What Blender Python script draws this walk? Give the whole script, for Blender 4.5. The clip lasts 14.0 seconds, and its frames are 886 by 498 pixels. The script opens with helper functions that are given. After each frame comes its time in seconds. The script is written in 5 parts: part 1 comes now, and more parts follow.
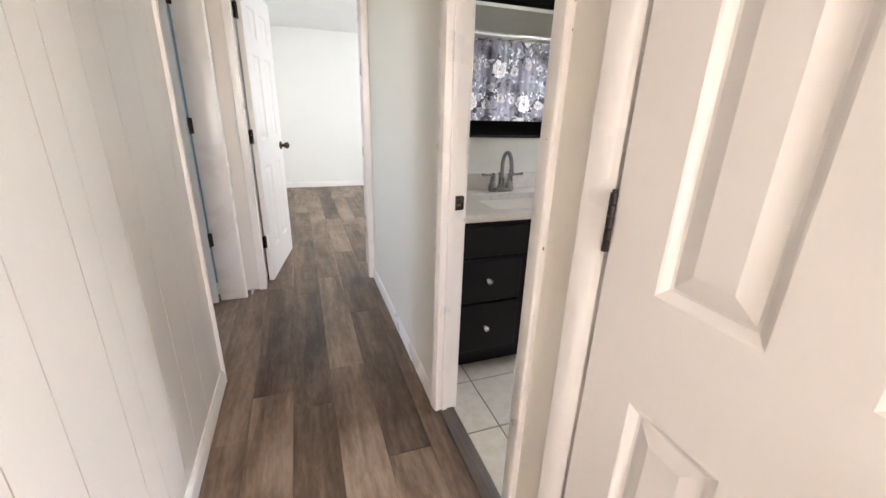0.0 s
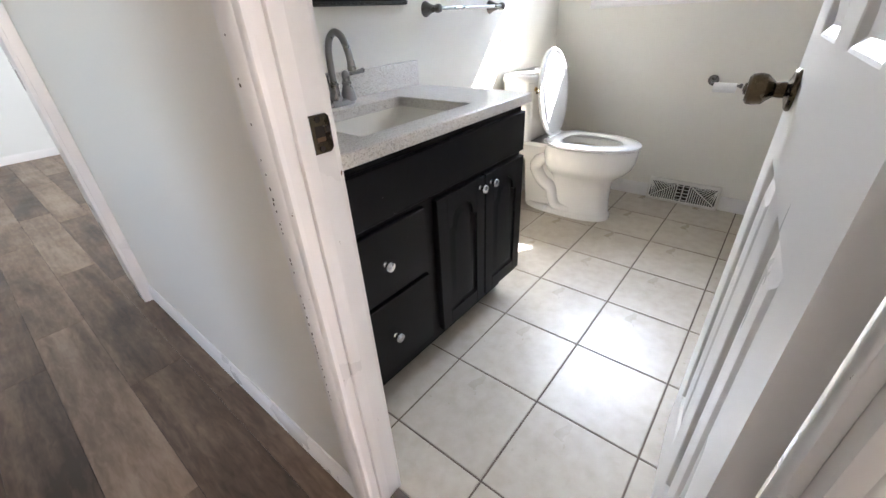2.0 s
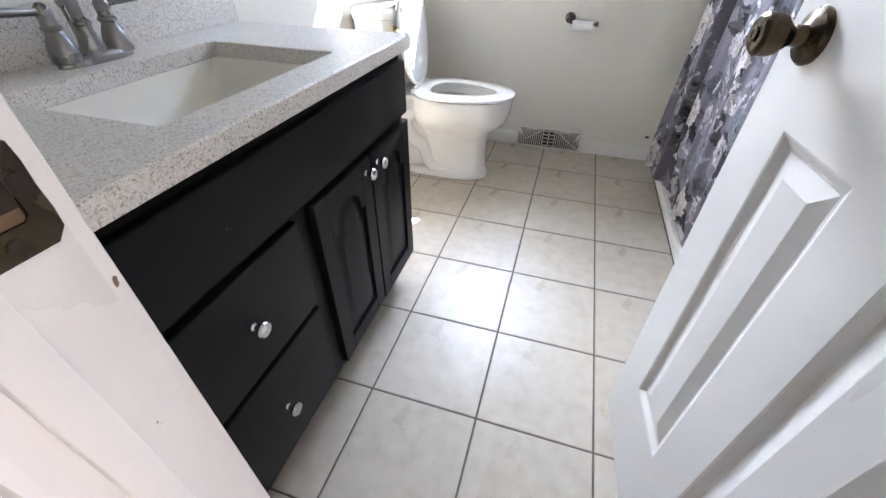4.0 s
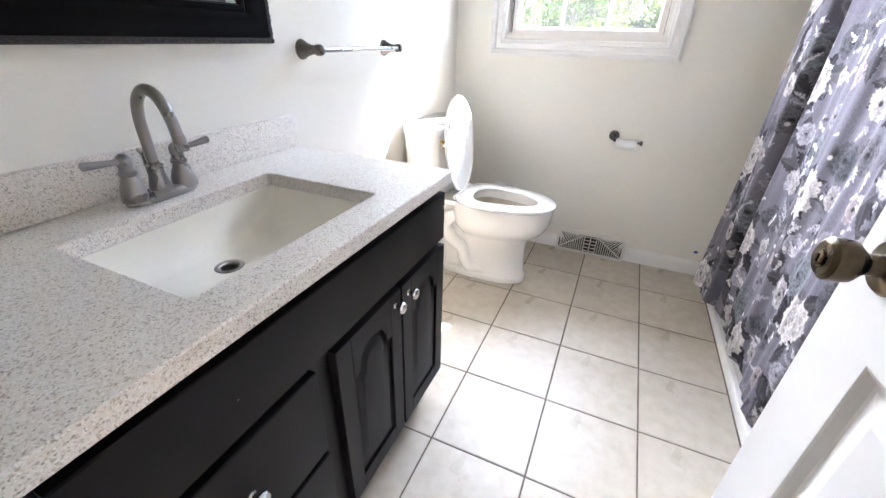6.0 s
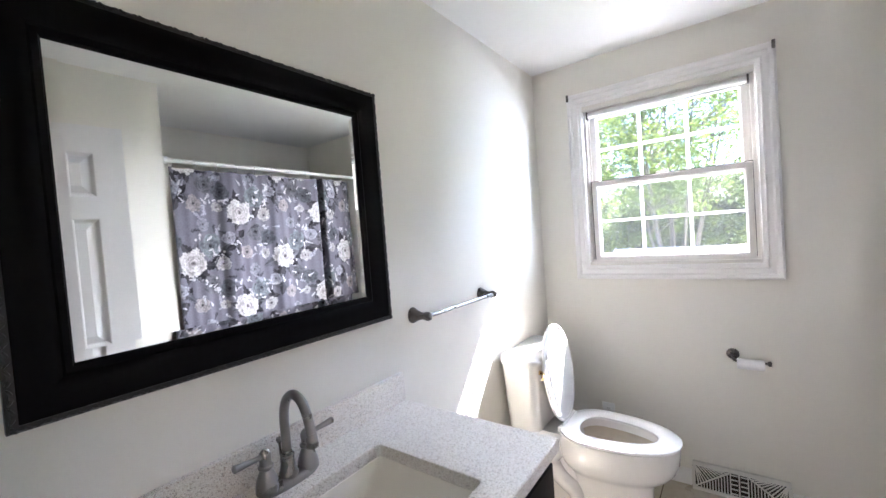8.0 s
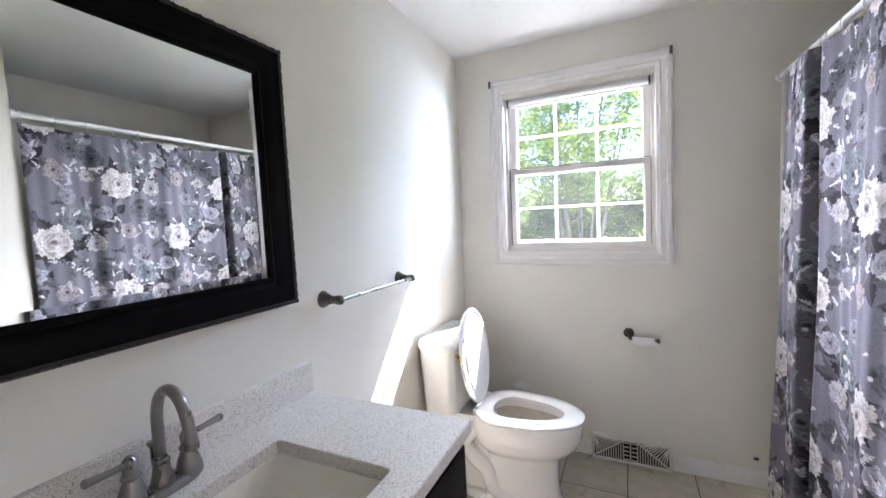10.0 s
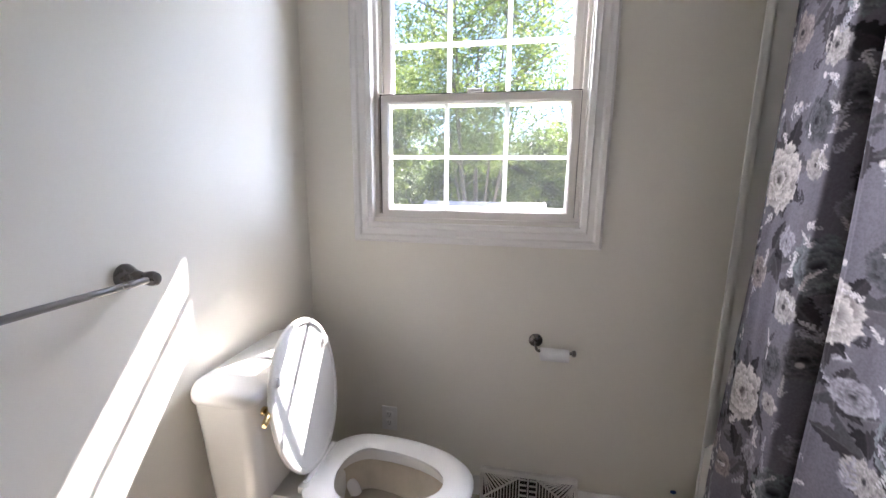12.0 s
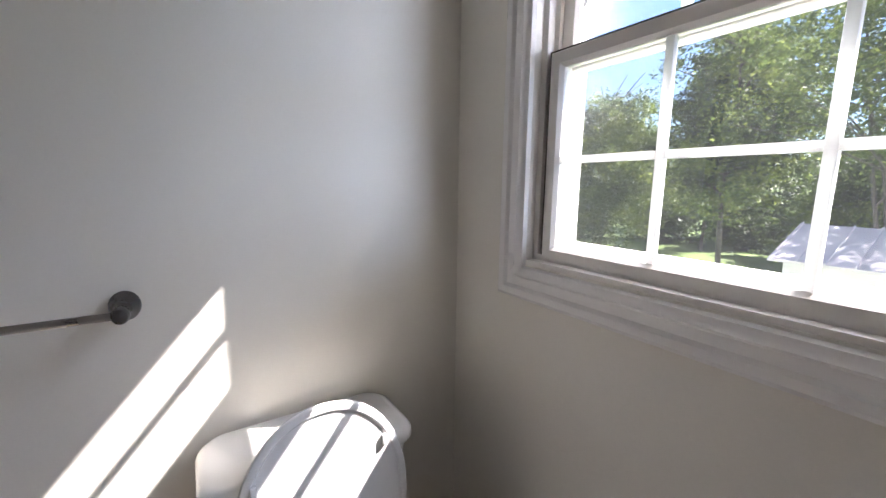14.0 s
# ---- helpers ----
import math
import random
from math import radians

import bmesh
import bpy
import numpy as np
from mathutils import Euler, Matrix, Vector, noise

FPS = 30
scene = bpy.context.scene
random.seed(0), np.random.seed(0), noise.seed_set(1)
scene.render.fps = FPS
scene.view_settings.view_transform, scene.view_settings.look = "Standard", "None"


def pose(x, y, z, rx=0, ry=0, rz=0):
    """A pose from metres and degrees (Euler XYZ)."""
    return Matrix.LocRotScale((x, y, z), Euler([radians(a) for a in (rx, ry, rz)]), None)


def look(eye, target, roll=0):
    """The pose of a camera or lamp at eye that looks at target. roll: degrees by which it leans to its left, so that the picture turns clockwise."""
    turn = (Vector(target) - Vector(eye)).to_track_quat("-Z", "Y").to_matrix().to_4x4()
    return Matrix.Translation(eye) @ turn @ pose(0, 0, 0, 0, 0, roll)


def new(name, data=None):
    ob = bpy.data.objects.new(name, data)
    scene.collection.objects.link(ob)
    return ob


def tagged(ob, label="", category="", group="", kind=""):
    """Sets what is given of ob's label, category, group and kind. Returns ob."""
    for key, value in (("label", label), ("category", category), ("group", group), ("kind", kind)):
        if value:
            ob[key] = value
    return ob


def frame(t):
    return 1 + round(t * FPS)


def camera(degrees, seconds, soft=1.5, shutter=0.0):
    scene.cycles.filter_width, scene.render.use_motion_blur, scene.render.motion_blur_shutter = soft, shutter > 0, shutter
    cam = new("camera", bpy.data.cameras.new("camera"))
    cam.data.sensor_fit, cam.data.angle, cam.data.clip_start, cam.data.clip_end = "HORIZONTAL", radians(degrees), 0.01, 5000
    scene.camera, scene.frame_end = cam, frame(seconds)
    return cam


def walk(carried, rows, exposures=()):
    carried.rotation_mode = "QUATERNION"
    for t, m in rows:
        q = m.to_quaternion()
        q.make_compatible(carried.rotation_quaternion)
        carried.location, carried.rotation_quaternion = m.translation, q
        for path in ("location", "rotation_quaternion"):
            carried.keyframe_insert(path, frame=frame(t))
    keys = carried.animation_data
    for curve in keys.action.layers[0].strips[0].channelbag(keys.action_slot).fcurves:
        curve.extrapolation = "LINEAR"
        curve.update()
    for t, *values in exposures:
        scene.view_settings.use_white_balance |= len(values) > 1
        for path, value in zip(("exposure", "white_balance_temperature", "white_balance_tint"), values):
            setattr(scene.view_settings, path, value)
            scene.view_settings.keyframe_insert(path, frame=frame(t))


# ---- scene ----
cam = camera(96.7, 14.0)
PATH = [
    (0, (-0.616, -2.144, 1.306), (0.03, -0.373, 0.637), 1.8),
    (0.5, (-0.609, -2.098, 1.292), (-0.174, -0.274, 0.594), 1.2),
    (0.8, (-0.613, -2.026, 1.257), (-0.207, -0.205, 0.537), -0.5),
    (1, (-0.628, -1.894, 1.246), (-0.105, -0.13, 0.464), -1.6),
    (1.5, (-0.567, -1.552, 1.178), (0.47, -0.092, 0.288), -4.0),
    (2, (-0.395, -1.292, 1.109), (0.912, -0.166, 0.097), -3.3),
    (2.5, (-0.272, -1.13, 1.082), (1.184, -0.228, 0.049), -1.4),
    (3, (-0.171, -1.034, 1.071), (1.347, -0.257, 0.026), 0.1),
    (3.2, (-0.159, -1.009, 1.064), (1.379, -0.335, -0.023), 0.1),
    (5.3, (-0.036, -1.02, 1.115), (1.444, -0.666, -0.183), 1.8),
    (5.5, (-0.007, -0.981, 1.14), (1.555, -0.543, -0.029), 2.3),
    (6, (-0.022, -0.987, 1.19), (1.594, -0.289, 0.241), 1.6),
    (6.5, (-0.026, -0.988, 1.206), (1.576, -0.104, 0.401), -0.1),
    (7, (-0.029, -0.982, 1.296), (1.567, 0.102, 0.767), -2.9),
    (7.5, (-0.03, -0.987, 1.412), (1.557, 0.212, 1.193), -4.2),
    (7.7, (-0.029, -0.977, 1.43), (1.559, 0.235, 1.326), -4.4),
    (9.8, (0.014, -1.012, 1.435), (1.765, -0.046, 1.381), -3.4),
    (10, (0.037, -0.966, 1.395), (1.839, -0.11, 1.252), -2.7),
    (10.5, (0.15, -0.971, 1.356), (2.024, -0.33, 1.077), -2.0),
    (11, (0.422, -0.965, 1.366), (2.331, -0.464, 1.041), -1.3),
    (11.5, (0.673, -0.923, 1.355), (2.605, -0.524, 1.025), -0.2),
    (12, (0.858, -0.861, 1.373), (2.792, -0.501, 1.009), 0.6),
    (12.5, (1.024, -0.845, 1.322), (2.939, -0.471, 0.882), 0.7),
    (13, (1.242, -0.963, 1.313), (2.997, -0.15, 0.803), -0.0),
    (13.5, (1.468, -0.985, 1.336), (2.953, 0.276, 0.884), 0.3),
    (14, (1.69, -0.981, 1.389), (2.765, 0.674, 1.062), 0.6),
]
EXPOSURE = [(0.0, 4.33, 6350, 14), (0.5, 4.2, 6300, 14), (1.0, 4.2, 6150, 14), (1.5, 4.22, 5950, 14), (2.0, 4.25, 6000, 14), (3.0, 4.25, 5750, 14), (5.5, 4.8, 5850, 16), (6.5, 4.68, 5950, 17), (7.5, 4.42, 5900, 18),
            (10.0, 4.12, 5850, 18), (10.5, 4.02, 5900, 18), (11.5, 3.72, 6050, 19), (12.5, 3.35, 6300, 21), (13.2, 3.15, 6350, 21), (14.0, 2.65, 6250, 20)]
walk(cam, [(t, look(eye, target, roll)) for t, eye, target, roll in PATH], EXPOSURE)
# ---------------------------------------------------------------- world, sun, large lights
SUN = Vector((1.98, -1.0, 2.28)).normalized()          # towards the sun
world = bpy.data.worlds.new("world")
scene.world = world
world.use_nodes = True
wn, wl = world.node_tree.nodes, world.node_tree.links
sky = wn.new("ShaderNodeTexSky")
sky.sky_type, sky.sun_disc = "NISHITA", False
sky.altitude, sky.dust_density, sky.ozone_density = 1200, 0.15, 2.5
sky.sun_elevation, sky.sun_rotation = math.asin(SUN.z), math.atan2(SUN.x, SUN.y)
wn["Background"].inputs["Strength"].default_value = 0.055
wl.new(sky.outputs["Color"], wn["Background"].inputs["Color"])


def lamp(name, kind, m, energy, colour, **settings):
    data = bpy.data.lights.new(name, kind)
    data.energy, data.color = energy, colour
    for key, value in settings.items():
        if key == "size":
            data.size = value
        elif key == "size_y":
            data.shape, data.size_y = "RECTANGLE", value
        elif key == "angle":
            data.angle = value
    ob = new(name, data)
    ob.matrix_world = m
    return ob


lamp("sun", "SUN", look(SUN * 30, (0, 0, 0)), 5.0, (1.0, 0.95, 0.87), angle=radians(0.55))
W_IN = 2.38
# daylight that enters the other rooms by their windows
lamp("far_room_window_light", "AREA", look((2.42, 2.9, 1.5), (0, 2.9, 1.2)), 4.8, (0.93, 0.97, 1.0), size=1.5, size_y=1.3)
lamp("side_room_window_light", "AREA", look((-4.1, 0.4, 1.5), (0, 0.4, 0.9)), 2.2, (0.90, 0.95, 1.0), size=1.4, size_y=1.2)
# warm lamp added in an unseen opening at the hall's end, to brighten the hall
lamp("hall_fill_light", "AREA", look((-0.42, -4.4, 1.6), (-0.95, -0.8, 1.0)), 3.9, (1.0, 0.82, 0.72), size=0.8, size_y=1.3)
# lamps added out of sight beyond the window, strengthening the sky's light in the bathroom
lamp("bathroom_fill_light", "AREA", look((W_IN + 2.6, -0.6, 4.0), (W_IN, -0.69, 1.65)), 98, (0.74, 0.84, 1.0), size=4.4, size_y=1.8)
lamp("bathroom_fill_light", "AREA", look((W_IN + 1.7, -3.7, 1.5), (W_IN, -0.69, 1.6)), 34, (0.64, 0.79, 1.0), size=2.2, size_y=1.6)
lamp("bathroom_fill_light", "AREA", look((W_IN + 2.5, 0.9, 2.8), (W_IN, -0.69, 1.65)), 105, (0.92, 0.94, 0.96), size=2.4, size_y=2.0)

# ---------------------------------------------------------------- materials


def material(name, colour, rough=0.5, metal=0.0, coat=0.0, vary=0.0, scale=6.0, fine=0.0, fine_scale=220.0, bump=0.0, bump_scale=160.0,
             spec=0.5, sss=0.0, random_tint=0.0, stretch=(1, 1, 1), emission=None):
    """A painted or plain surface with variation at two scales, wear in the gloss and fine relief."""
    m = bpy.data.materials.new(name)
    m.use_nodes = True
    n, l = m.node_tree.nodes, m.node_tree.links
    b = n["Principled BSDF"]
    b.inputs["Roughness"].default_value = rough
    b.inputs["Metallic"].default_value = metal
    b.inputs["Coat Weight"].default_value = coat
    b.inputs["Coat Roughness"].default_value = 0.12
    b.inputs["Specular IOR Level"].default_value = spec
    if sss:
        b.inputs["Subsurface Weight"].default_value = sss
        b.inputs["Subsurface Radius"].default_value = (0.01, 0.008, 0.006)
    co = n.new("ShaderNodeTexCoord")
    mp = n.new("ShaderNodeMapping")
    mp.inputs["Scale"].default_value = stretch
    l.new(co.outputs["Object"], mp.inputs["Vector"])
    big = n.new("ShaderNodeTexNoise")
    big.inputs["Scale"].default_value, big.inputs["Detail"].default_value = scale, 5
    l.new(mp.outputs["Vector"], big.inputs["Vector"])
    small = n.new("ShaderNodeTexNoise")
    small.inputs["Scale"].default_value, small.inputs["Detail"].default_value = fine_scale, 3
    l.new(mp.outputs["Vector"], small.inputs["Vector"])
    ramp = n.new("ShaderNodeMapRange")
    ramp.inputs["From Min"].default_value, ramp.inputs["From Max"].default_value = 0.3, 0.7
    ramp.inputs["To Min"].default_value, ramp.inputs["To Max"].default_value = 1 - vary, 1 + vary
    l.new(big.outputs["Fac"], ramp.inputs["Value"])
    ramp2 = n.new("ShaderNodeMapRange")
    ramp2.inputs["From Min"].default_value, ramp2.inputs["From Max"].default_value = 0.3, 0.7
    ramp2.inputs["To Min"].default_value, ramp2.inputs["To Max"].default_value = 1 - fine, 1 + fine
    l.new(small.outputs["Fac"], ramp2.inputs["Value"])
    mul = n.new("ShaderNodeMath")
    mul.operation = "MULTIPLY"
    l.new(ramp.outputs[0], mul.inputs[0])
    l.new(ramp2.outputs[0], mul.inputs[1])
    last = mul.outputs[0]
    if random_tint:
        info = n.new("ShaderNodeObjectInfo")
        rr = n.new("ShaderNodeMapRange")
        rr.inputs["To Min"].default_value, rr.inputs["To Max"].default_value = 1 - random_tint, 1 + random_tint
        l.new(info.outputs["Random"], rr.inputs["Value"])
        m3 = n.new("ShaderNodeMath")
        m3.operation = "MULTIPLY"
        l.new(last, m3.inputs[0])
        l.new(rr.outputs[0], m3.inputs[1])
        last = m3.outputs[0]
    tint = n.new("ShaderNodeVectorMath")
    tint.operation = "SCALE"
    tint.inputs[0].default_value = colour
    l.new(last, tint.inputs["Scale"])
    l.new(tint.outputs[0], b.inputs["Base Color"])
    rg = n.new("ShaderNodeMapRange")
    rg.inputs["From Min"].default_value, rg.inputs["From Max"].default_value = 0.3, 0.7
    rg.inputs["To Min"].default_value, rg.inputs["To Max"].default_value = rough * 0.85, min(1, rough * 1.15)
    l.new(big.outputs["Fac"], rg.inputs["Value"])
    l.new(rg.outputs[0], b.inputs["Roughness"])
    if bump:
        bs = n.new("ShaderNodeTexNoise")
        bs.inputs["Scale"].default_value, bs.inputs["Detail"].default_value = bump_scale, 4
        l.new(mp.outputs["Vector"], bs.inputs["Vector"])
        bp = n.new("ShaderNodeBump")
        bp.inputs["Strength"].default_value, bp.inputs["Distance"].default_value = bump, 0.002
        l.new(bs.outputs["Fac"], bp.inputs["Height"])
        l.new(bp.outputs[0], b.inputs["Normal"])
    if emission:
        b.inputs["Emission Color"].default_value = (*emission[0], 1)
        b.inputs["Emission Strength"].default_value = emission[1]
    return m


def ramp_node(n, stops):
    r = n.new("ShaderNodeValToRGB")
    e = r.color_ramp.elements
    while len(e) < len(stops):
        e.new(0.5)
    for k, (p, c) in enumerate(stops):
        e[k].position, e[k].color = p, (*c, 1)
    return r


def speckled_stone(name):
    """Pale engineered stone with fine tan, grey and dark chips."""
    m = material(name, (0.6, 0.57, 0.53), rough=0.34, coat=0.0, spec=0.35, vary=0.04)
    n, l = m.node_tree.nodes, m.node_tree.links
    b = n["Principled BSDF"]
    co = n["Texture Coordinate"]
    layers = []
    for scale, stops in ((520, [(0.0, (0.47, 0.415, 0.35)), (0.20, (0.66, 0.61, 0.545)), (0.75, (0.71, 0.665, 0.60)), (1.0, (0.80, 0.77, 0.72))]),
                         (430, [(0.0, (0.10, 0.09, 0.08)), (0.035, (0.24, 0.22, 0.20)), (0.07, (1, 1, 1)), (1.0, (1, 1, 1))]),
                         (340, [(0.0, (0.46, 0.36, 0.28)), (0.07, (0.62, 0.52, 0.43)), (0.10, (1, 1, 1)), (1.0, (1, 1, 1))])):
        v = n.new("ShaderNodeTexVoronoi")
        v.inputs["Scale"].default_value = scale
        l.new(co.outputs["Object"], v.inputs["Vector"])
        sep = n.new("ShaderNodeSeparateColor")
        l.new(v.outputs["Color"], sep.inputs[0])
        r = ramp_node(n, stops)
        l.new(sep.outputs[0], r.inputs[0])
        layers.append(r.outputs[0])
    last = layers[0]
    for other in layers[1:]:
        mix = n.new("ShaderNodeMix")
        mix.data_type, mix.blend_type = "RGBA", "MULTIPLY"
        mix.inputs["Factor"].default_value = 0.55
        l.new(last, mix.inputs["A"])
        l.new(other, mix.inputs["B"])
        last = mix.outputs["Result"]
    l.new(last, b.inputs["Base Color"])
    return m


def plank_vinyl(name):
    """Grey-brown wood-look vinyl: grain along the plank, each plank in a tone of its own."""
    m = material(name, (0.16, 0.125, 0.10), rough=0.42)
    n, l = m.node_tree.nodes, m.node_tree.links
    b = n["Principled BSDF"]
    co = n["Texture Coordinate"]
    info = n.new("ShaderNodeObjectInfo")
    off = n.new("ShaderNodeVectorMath")
    off.operation = "SCALE"
    off.inputs[0].default_value = (7.3, 31.0, 3.1)
    l.new(info.outputs["Random"], off.inputs["Scale"])
    add = n.new("ShaderNodeVectorMath")
    l.new(co.outputs["Object"], add.inputs[0])
    l.new(off.outputs[0], add.inputs[1])
    fac = None
    for sc, st, amount in ((7.0, (1, 0.22, 1), 0.50), (26.0, (1, 0.07, 1), 0.28), (60.0, (1, 0.25, 1), 0.22)):
        mp = n.new("ShaderNodeMapping")
        mp.inputs["Scale"].default_value = st
        l.new(add.outputs[0], mp.inputs["Vector"])
        t = n.new("ShaderNodeTexNoise")
        t.inputs["Scale"].default_value, t.inputs["Detail"].default_value, t.inputs["Distortion"].default_value = sc, 6, 0.6
        l.new(mp.outputs[0], t.inputs["Vector"])
        s = n.new("ShaderNodeMath")
        s.operation = "MULTIPLY"
        s.inputs[1].default_value = amount
        l.new(t.outputs["Fac"], s.inputs[0])
        if fac is None:
            fac = s.outputs[0]
        else:
            a = n.new("ShaderNodeMath")
            l.new(fac, a.inputs[0])
            l.new(s.outputs[0], a.inputs[1])
            fac = a.outputs[0]
    tone = n.new("ShaderNodeMapRange")
    tone.inputs["To Min"].default_value, tone.inputs["To Max"].default_value = -0.10, 0.10
    l.new(info.outputs["Random"], tone.inputs["Value"])
    a = n.new("ShaderNodeMath")
    l.new(fac, a.inputs[0])
    l.new(tone.outputs[0], a.inputs[1])
    r = ramp_node(n, [(0.34, (0.042, 0.026, 0.016)), (0.45, (0.106, 0.068, 0.043)), (0.55, (0.188, 0.130, 0.086)), (0.67, (0.295, 0.222, 0.158))])
    l.new(a.outputs[0], r.inputs[0])
    l.new(r.outputs[0], b.inputs["Base Color"])
    bp = n.new("ShaderNodeBump")
    bp.inputs["Strength"].default_value, bp.inputs["Distance"].default_value = 0.25, 0.0012
    l.new(fac, bp.inputs["Height"])
    l.new(bp.outputs[0], b.inputs["Normal"])
    return m


def tile_glaze(name):
    """Matt beige ceramic with cloudy mottling, a little different from tile to tile."""
    m = material(name, (0.50, 0.465, 0.41), rough=0.30, vary=0.05, scale=4, random_tint=0.035)
    n, l = m.node_tree.nodes, m.node_tree.links
    b = n["Principled BSDF"]
    co = n["Texture Coordinate"]
    info = n["Object Info"]
    off = n.new("ShaderNodeVectorMath")
    off.operation = "SCALE"
    off.inputs[0].default_value = (17.0, 11.0, 5.0)
    l.new(info.outputs["Random"], off.inputs["Scale"])
    add = n.new("ShaderNodeVectorMath")
    l.new(co.outputs["Object"], add.inputs[0])
    l.new(off.outputs[0], add.inputs[1])
    t = n.new("ShaderNodeTexNoise")
    t.inputs["Scale"].default_value, t.inputs["Detail"].default_value, t.inputs["Distortion"].default_value = 21, 7, 0.15
    l.new(add.outputs[0], t.inputs["Vector"])
    r = ramp_node(n, [(0.25, (0.445, 0.387, 0.297)), (0.50, (0.495, 0.44, 0.352)), (0.78, (0.545, 0.495, 0.41))])
    l.new(t.outputs["Fac"], r.inputs[0])
    mix = n.new("ShaderNodeVectorMath")
    mix.operation = "SCALE"
    l.new(r.outputs[0], mix.inputs[0])
    rr = n.new("ShaderNodeMapRange")
    rr.inputs["To Min"].default_value, rr.inputs["To Max"].default_value = 0.95, 1.04
    l.new(info.outputs["Random"], rr.inputs["Value"])
    l.new(rr.outputs[0], mix.inputs["Scale"])
    l.new(mix.outputs[0], b.inputs["Base Color"])
    bp = n.new("ShaderNodeBump")
    bp.inputs["Strength"].default_value, bp.inputs["Distance"].default_value = 0.15, 0.002
    l.new(t.outputs["Fac"], bp.inputs["Height"])
    l.new(bp.outputs[0], b.inputs["Normal"])
    return m


def window_glass(name):
    m = bpy.data.materials.new(name)
    m.use_nodes = True
    n, l = m.node_tree.nodes, m.node_tree.links
    n.remove(n["Principled BSDF"])
    clear, gloss, mix, fr = n.new("ShaderNodeBsdfTransparent"), n.new("ShaderNodeBsdfGlossy"), n.new("ShaderNodeMixShader"), n.new("ShaderNodeFresnel")
    clear.inputs["Color"].default_value = (0.96, 0.975, 0.97, 1)
    gloss.inputs["Roughness"].default_value = 0.01
    fr.inputs["IOR"].default_value = 1.45
    l.new(fr.outputs[0], mix.inputs[0])
    l.new(clear.outputs[0], mix.inputs[1])
    l.new(gloss.outputs[0], mix.inputs[2])
    # faint translucent veil, added to imitate the pale haze over the view
    haze, veil = n.new("ShaderNodeBsdfTranslucent"), n.new("ShaderNodeMixShader")
    haze.inputs["Color"].default_value = (0.80, 0.80, 0.78, 1)
    haze_noise = n.new("ShaderNodeTexNoise")
    haze_noise.inputs["Scale"].default_value, haze_noise.inputs["Detail"].default_value = 5, 5
    l.new(n.new("ShaderNodeTexCoord").outputs["Object"], haze_noise.inputs["Vector"])
    much = n.new("ShaderNodeMapRange")
    much.inputs["From Min"].default_value, much.inputs["From Max"].default_value = 0.3, 0.7
    much.inputs["To Min"].default_value, much.inputs["To Max"].default_value = 0.0005, 0.0015
    l.new(haze_noise.outputs["Fac"], much.inputs["Value"])
    l.new(much.outputs[0], veil.inputs[0])
    l.new(mix.outputs[0], veil.inputs[1])
    l.new(haze.outputs[0], veil.inputs[2])
    l.new(veil.outputs[0], n["Material Output"].inputs[0])
    return m


def insect_mesh(name):
    """Fine grey screen: open weave with threads that catch the light."""
    m = bpy.data.materials.new(name)
    m.use_nodes = True
    n, l = m.node_tree.nodes, m.node_tree.links
    n.remove(n["Principled BSDF"])
    clear, thread, lit, both, mix = n.new("ShaderNodeBsdfTransparent"), n.new("ShaderNodeBsdfDiffuse"), n.new("ShaderNodeBsdfTranslucent"), n.new("ShaderNodeMixShader"), n.new("ShaderNodeMixShader")
    thread.inputs["Color"].default_value = (0.06, 0.06, 0.06, 1)
    lit.inputs["Color"].default_value = (0.10, 0.10, 0.10, 1)
    both.inputs[0].default_value = 0.25
    mix.inputs[0].default_value = 0.10
    l.new(thread.outputs[0], both.inputs[1])
    l.new(lit.outputs[0], both.inputs[2])
    l.new(clear.outputs[0], mix.inputs[1])
    l.new(both.outputs[0], mix.inputs[2])
    l.new(mix.outputs[0], n["Material Output"].inputs[0])
    return m


def printed_cloth(name):
    """Woven polyester whose print is held by the cloth's own colour layer."""
    m = material(name, (1, 1, 1), rough=0.9, spec=0.06, bump=0.15, bump_scale=900)
    n, l = m.node_tree.nodes, m.node_tree.links
    b = n["Principled BSDF"]
    at = n.new("ShaderNodeAttribute")
    at.attribute_name = "print"
    weave = n.new("ShaderNodeMix")
    weave.data_type, weave.blend_type = "RGBA", "MULTIPLY"
    weave.inputs["Factor"].default_value = 1.0
    l.new(at.outputs["Color"], weave.inputs["A"])
    cloth = n.new("ShaderNodeTexNoise")
    cloth.inputs["Scale"].default_value = 160
    l.new(n["Texture Coordinate"].outputs["Object"], cloth.inputs["Vector"])
    r = ramp_node(n, [(0.35, (0.82, 0.82, 0.82)), (0.65, (1, 1, 1))])
    l.new(cloth.outputs["Fac"], r.inputs[0])
    l.new(r.outputs[0], weave.inputs["B"])
    l.new(weave.outputs["Result"], b.inputs["Base Color"])
    return m


WALL_PAINT = material("wall_paint", (0.775, 0.745, 0.665), rough=0.5, vary=0.012, scale=2.2, fine=0.01, bump=0.12, bump_scale=240)
PANEL_PAINT = material("panel_paint", (0.74, 0.71, 0.665), rough=0.38, vary=0.02, scale=2.0, bump=0.06, bump_scale=90)
# side room walls: a blue tone that also holds the room's bluish daylight
BLUE_WALLS = material("side_room_blue_with_daylight", (0.20, 0.36, 0.47), rough=0.55, vary=0.015, scale=2, bump=0.1, bump_scale=240)
FAR_PAINT = material("far_room_paint", (0.80, 0.80, 0.76), rough=0.55, vary=0.012, scale=2, bump=0.1, bump_scale=240)
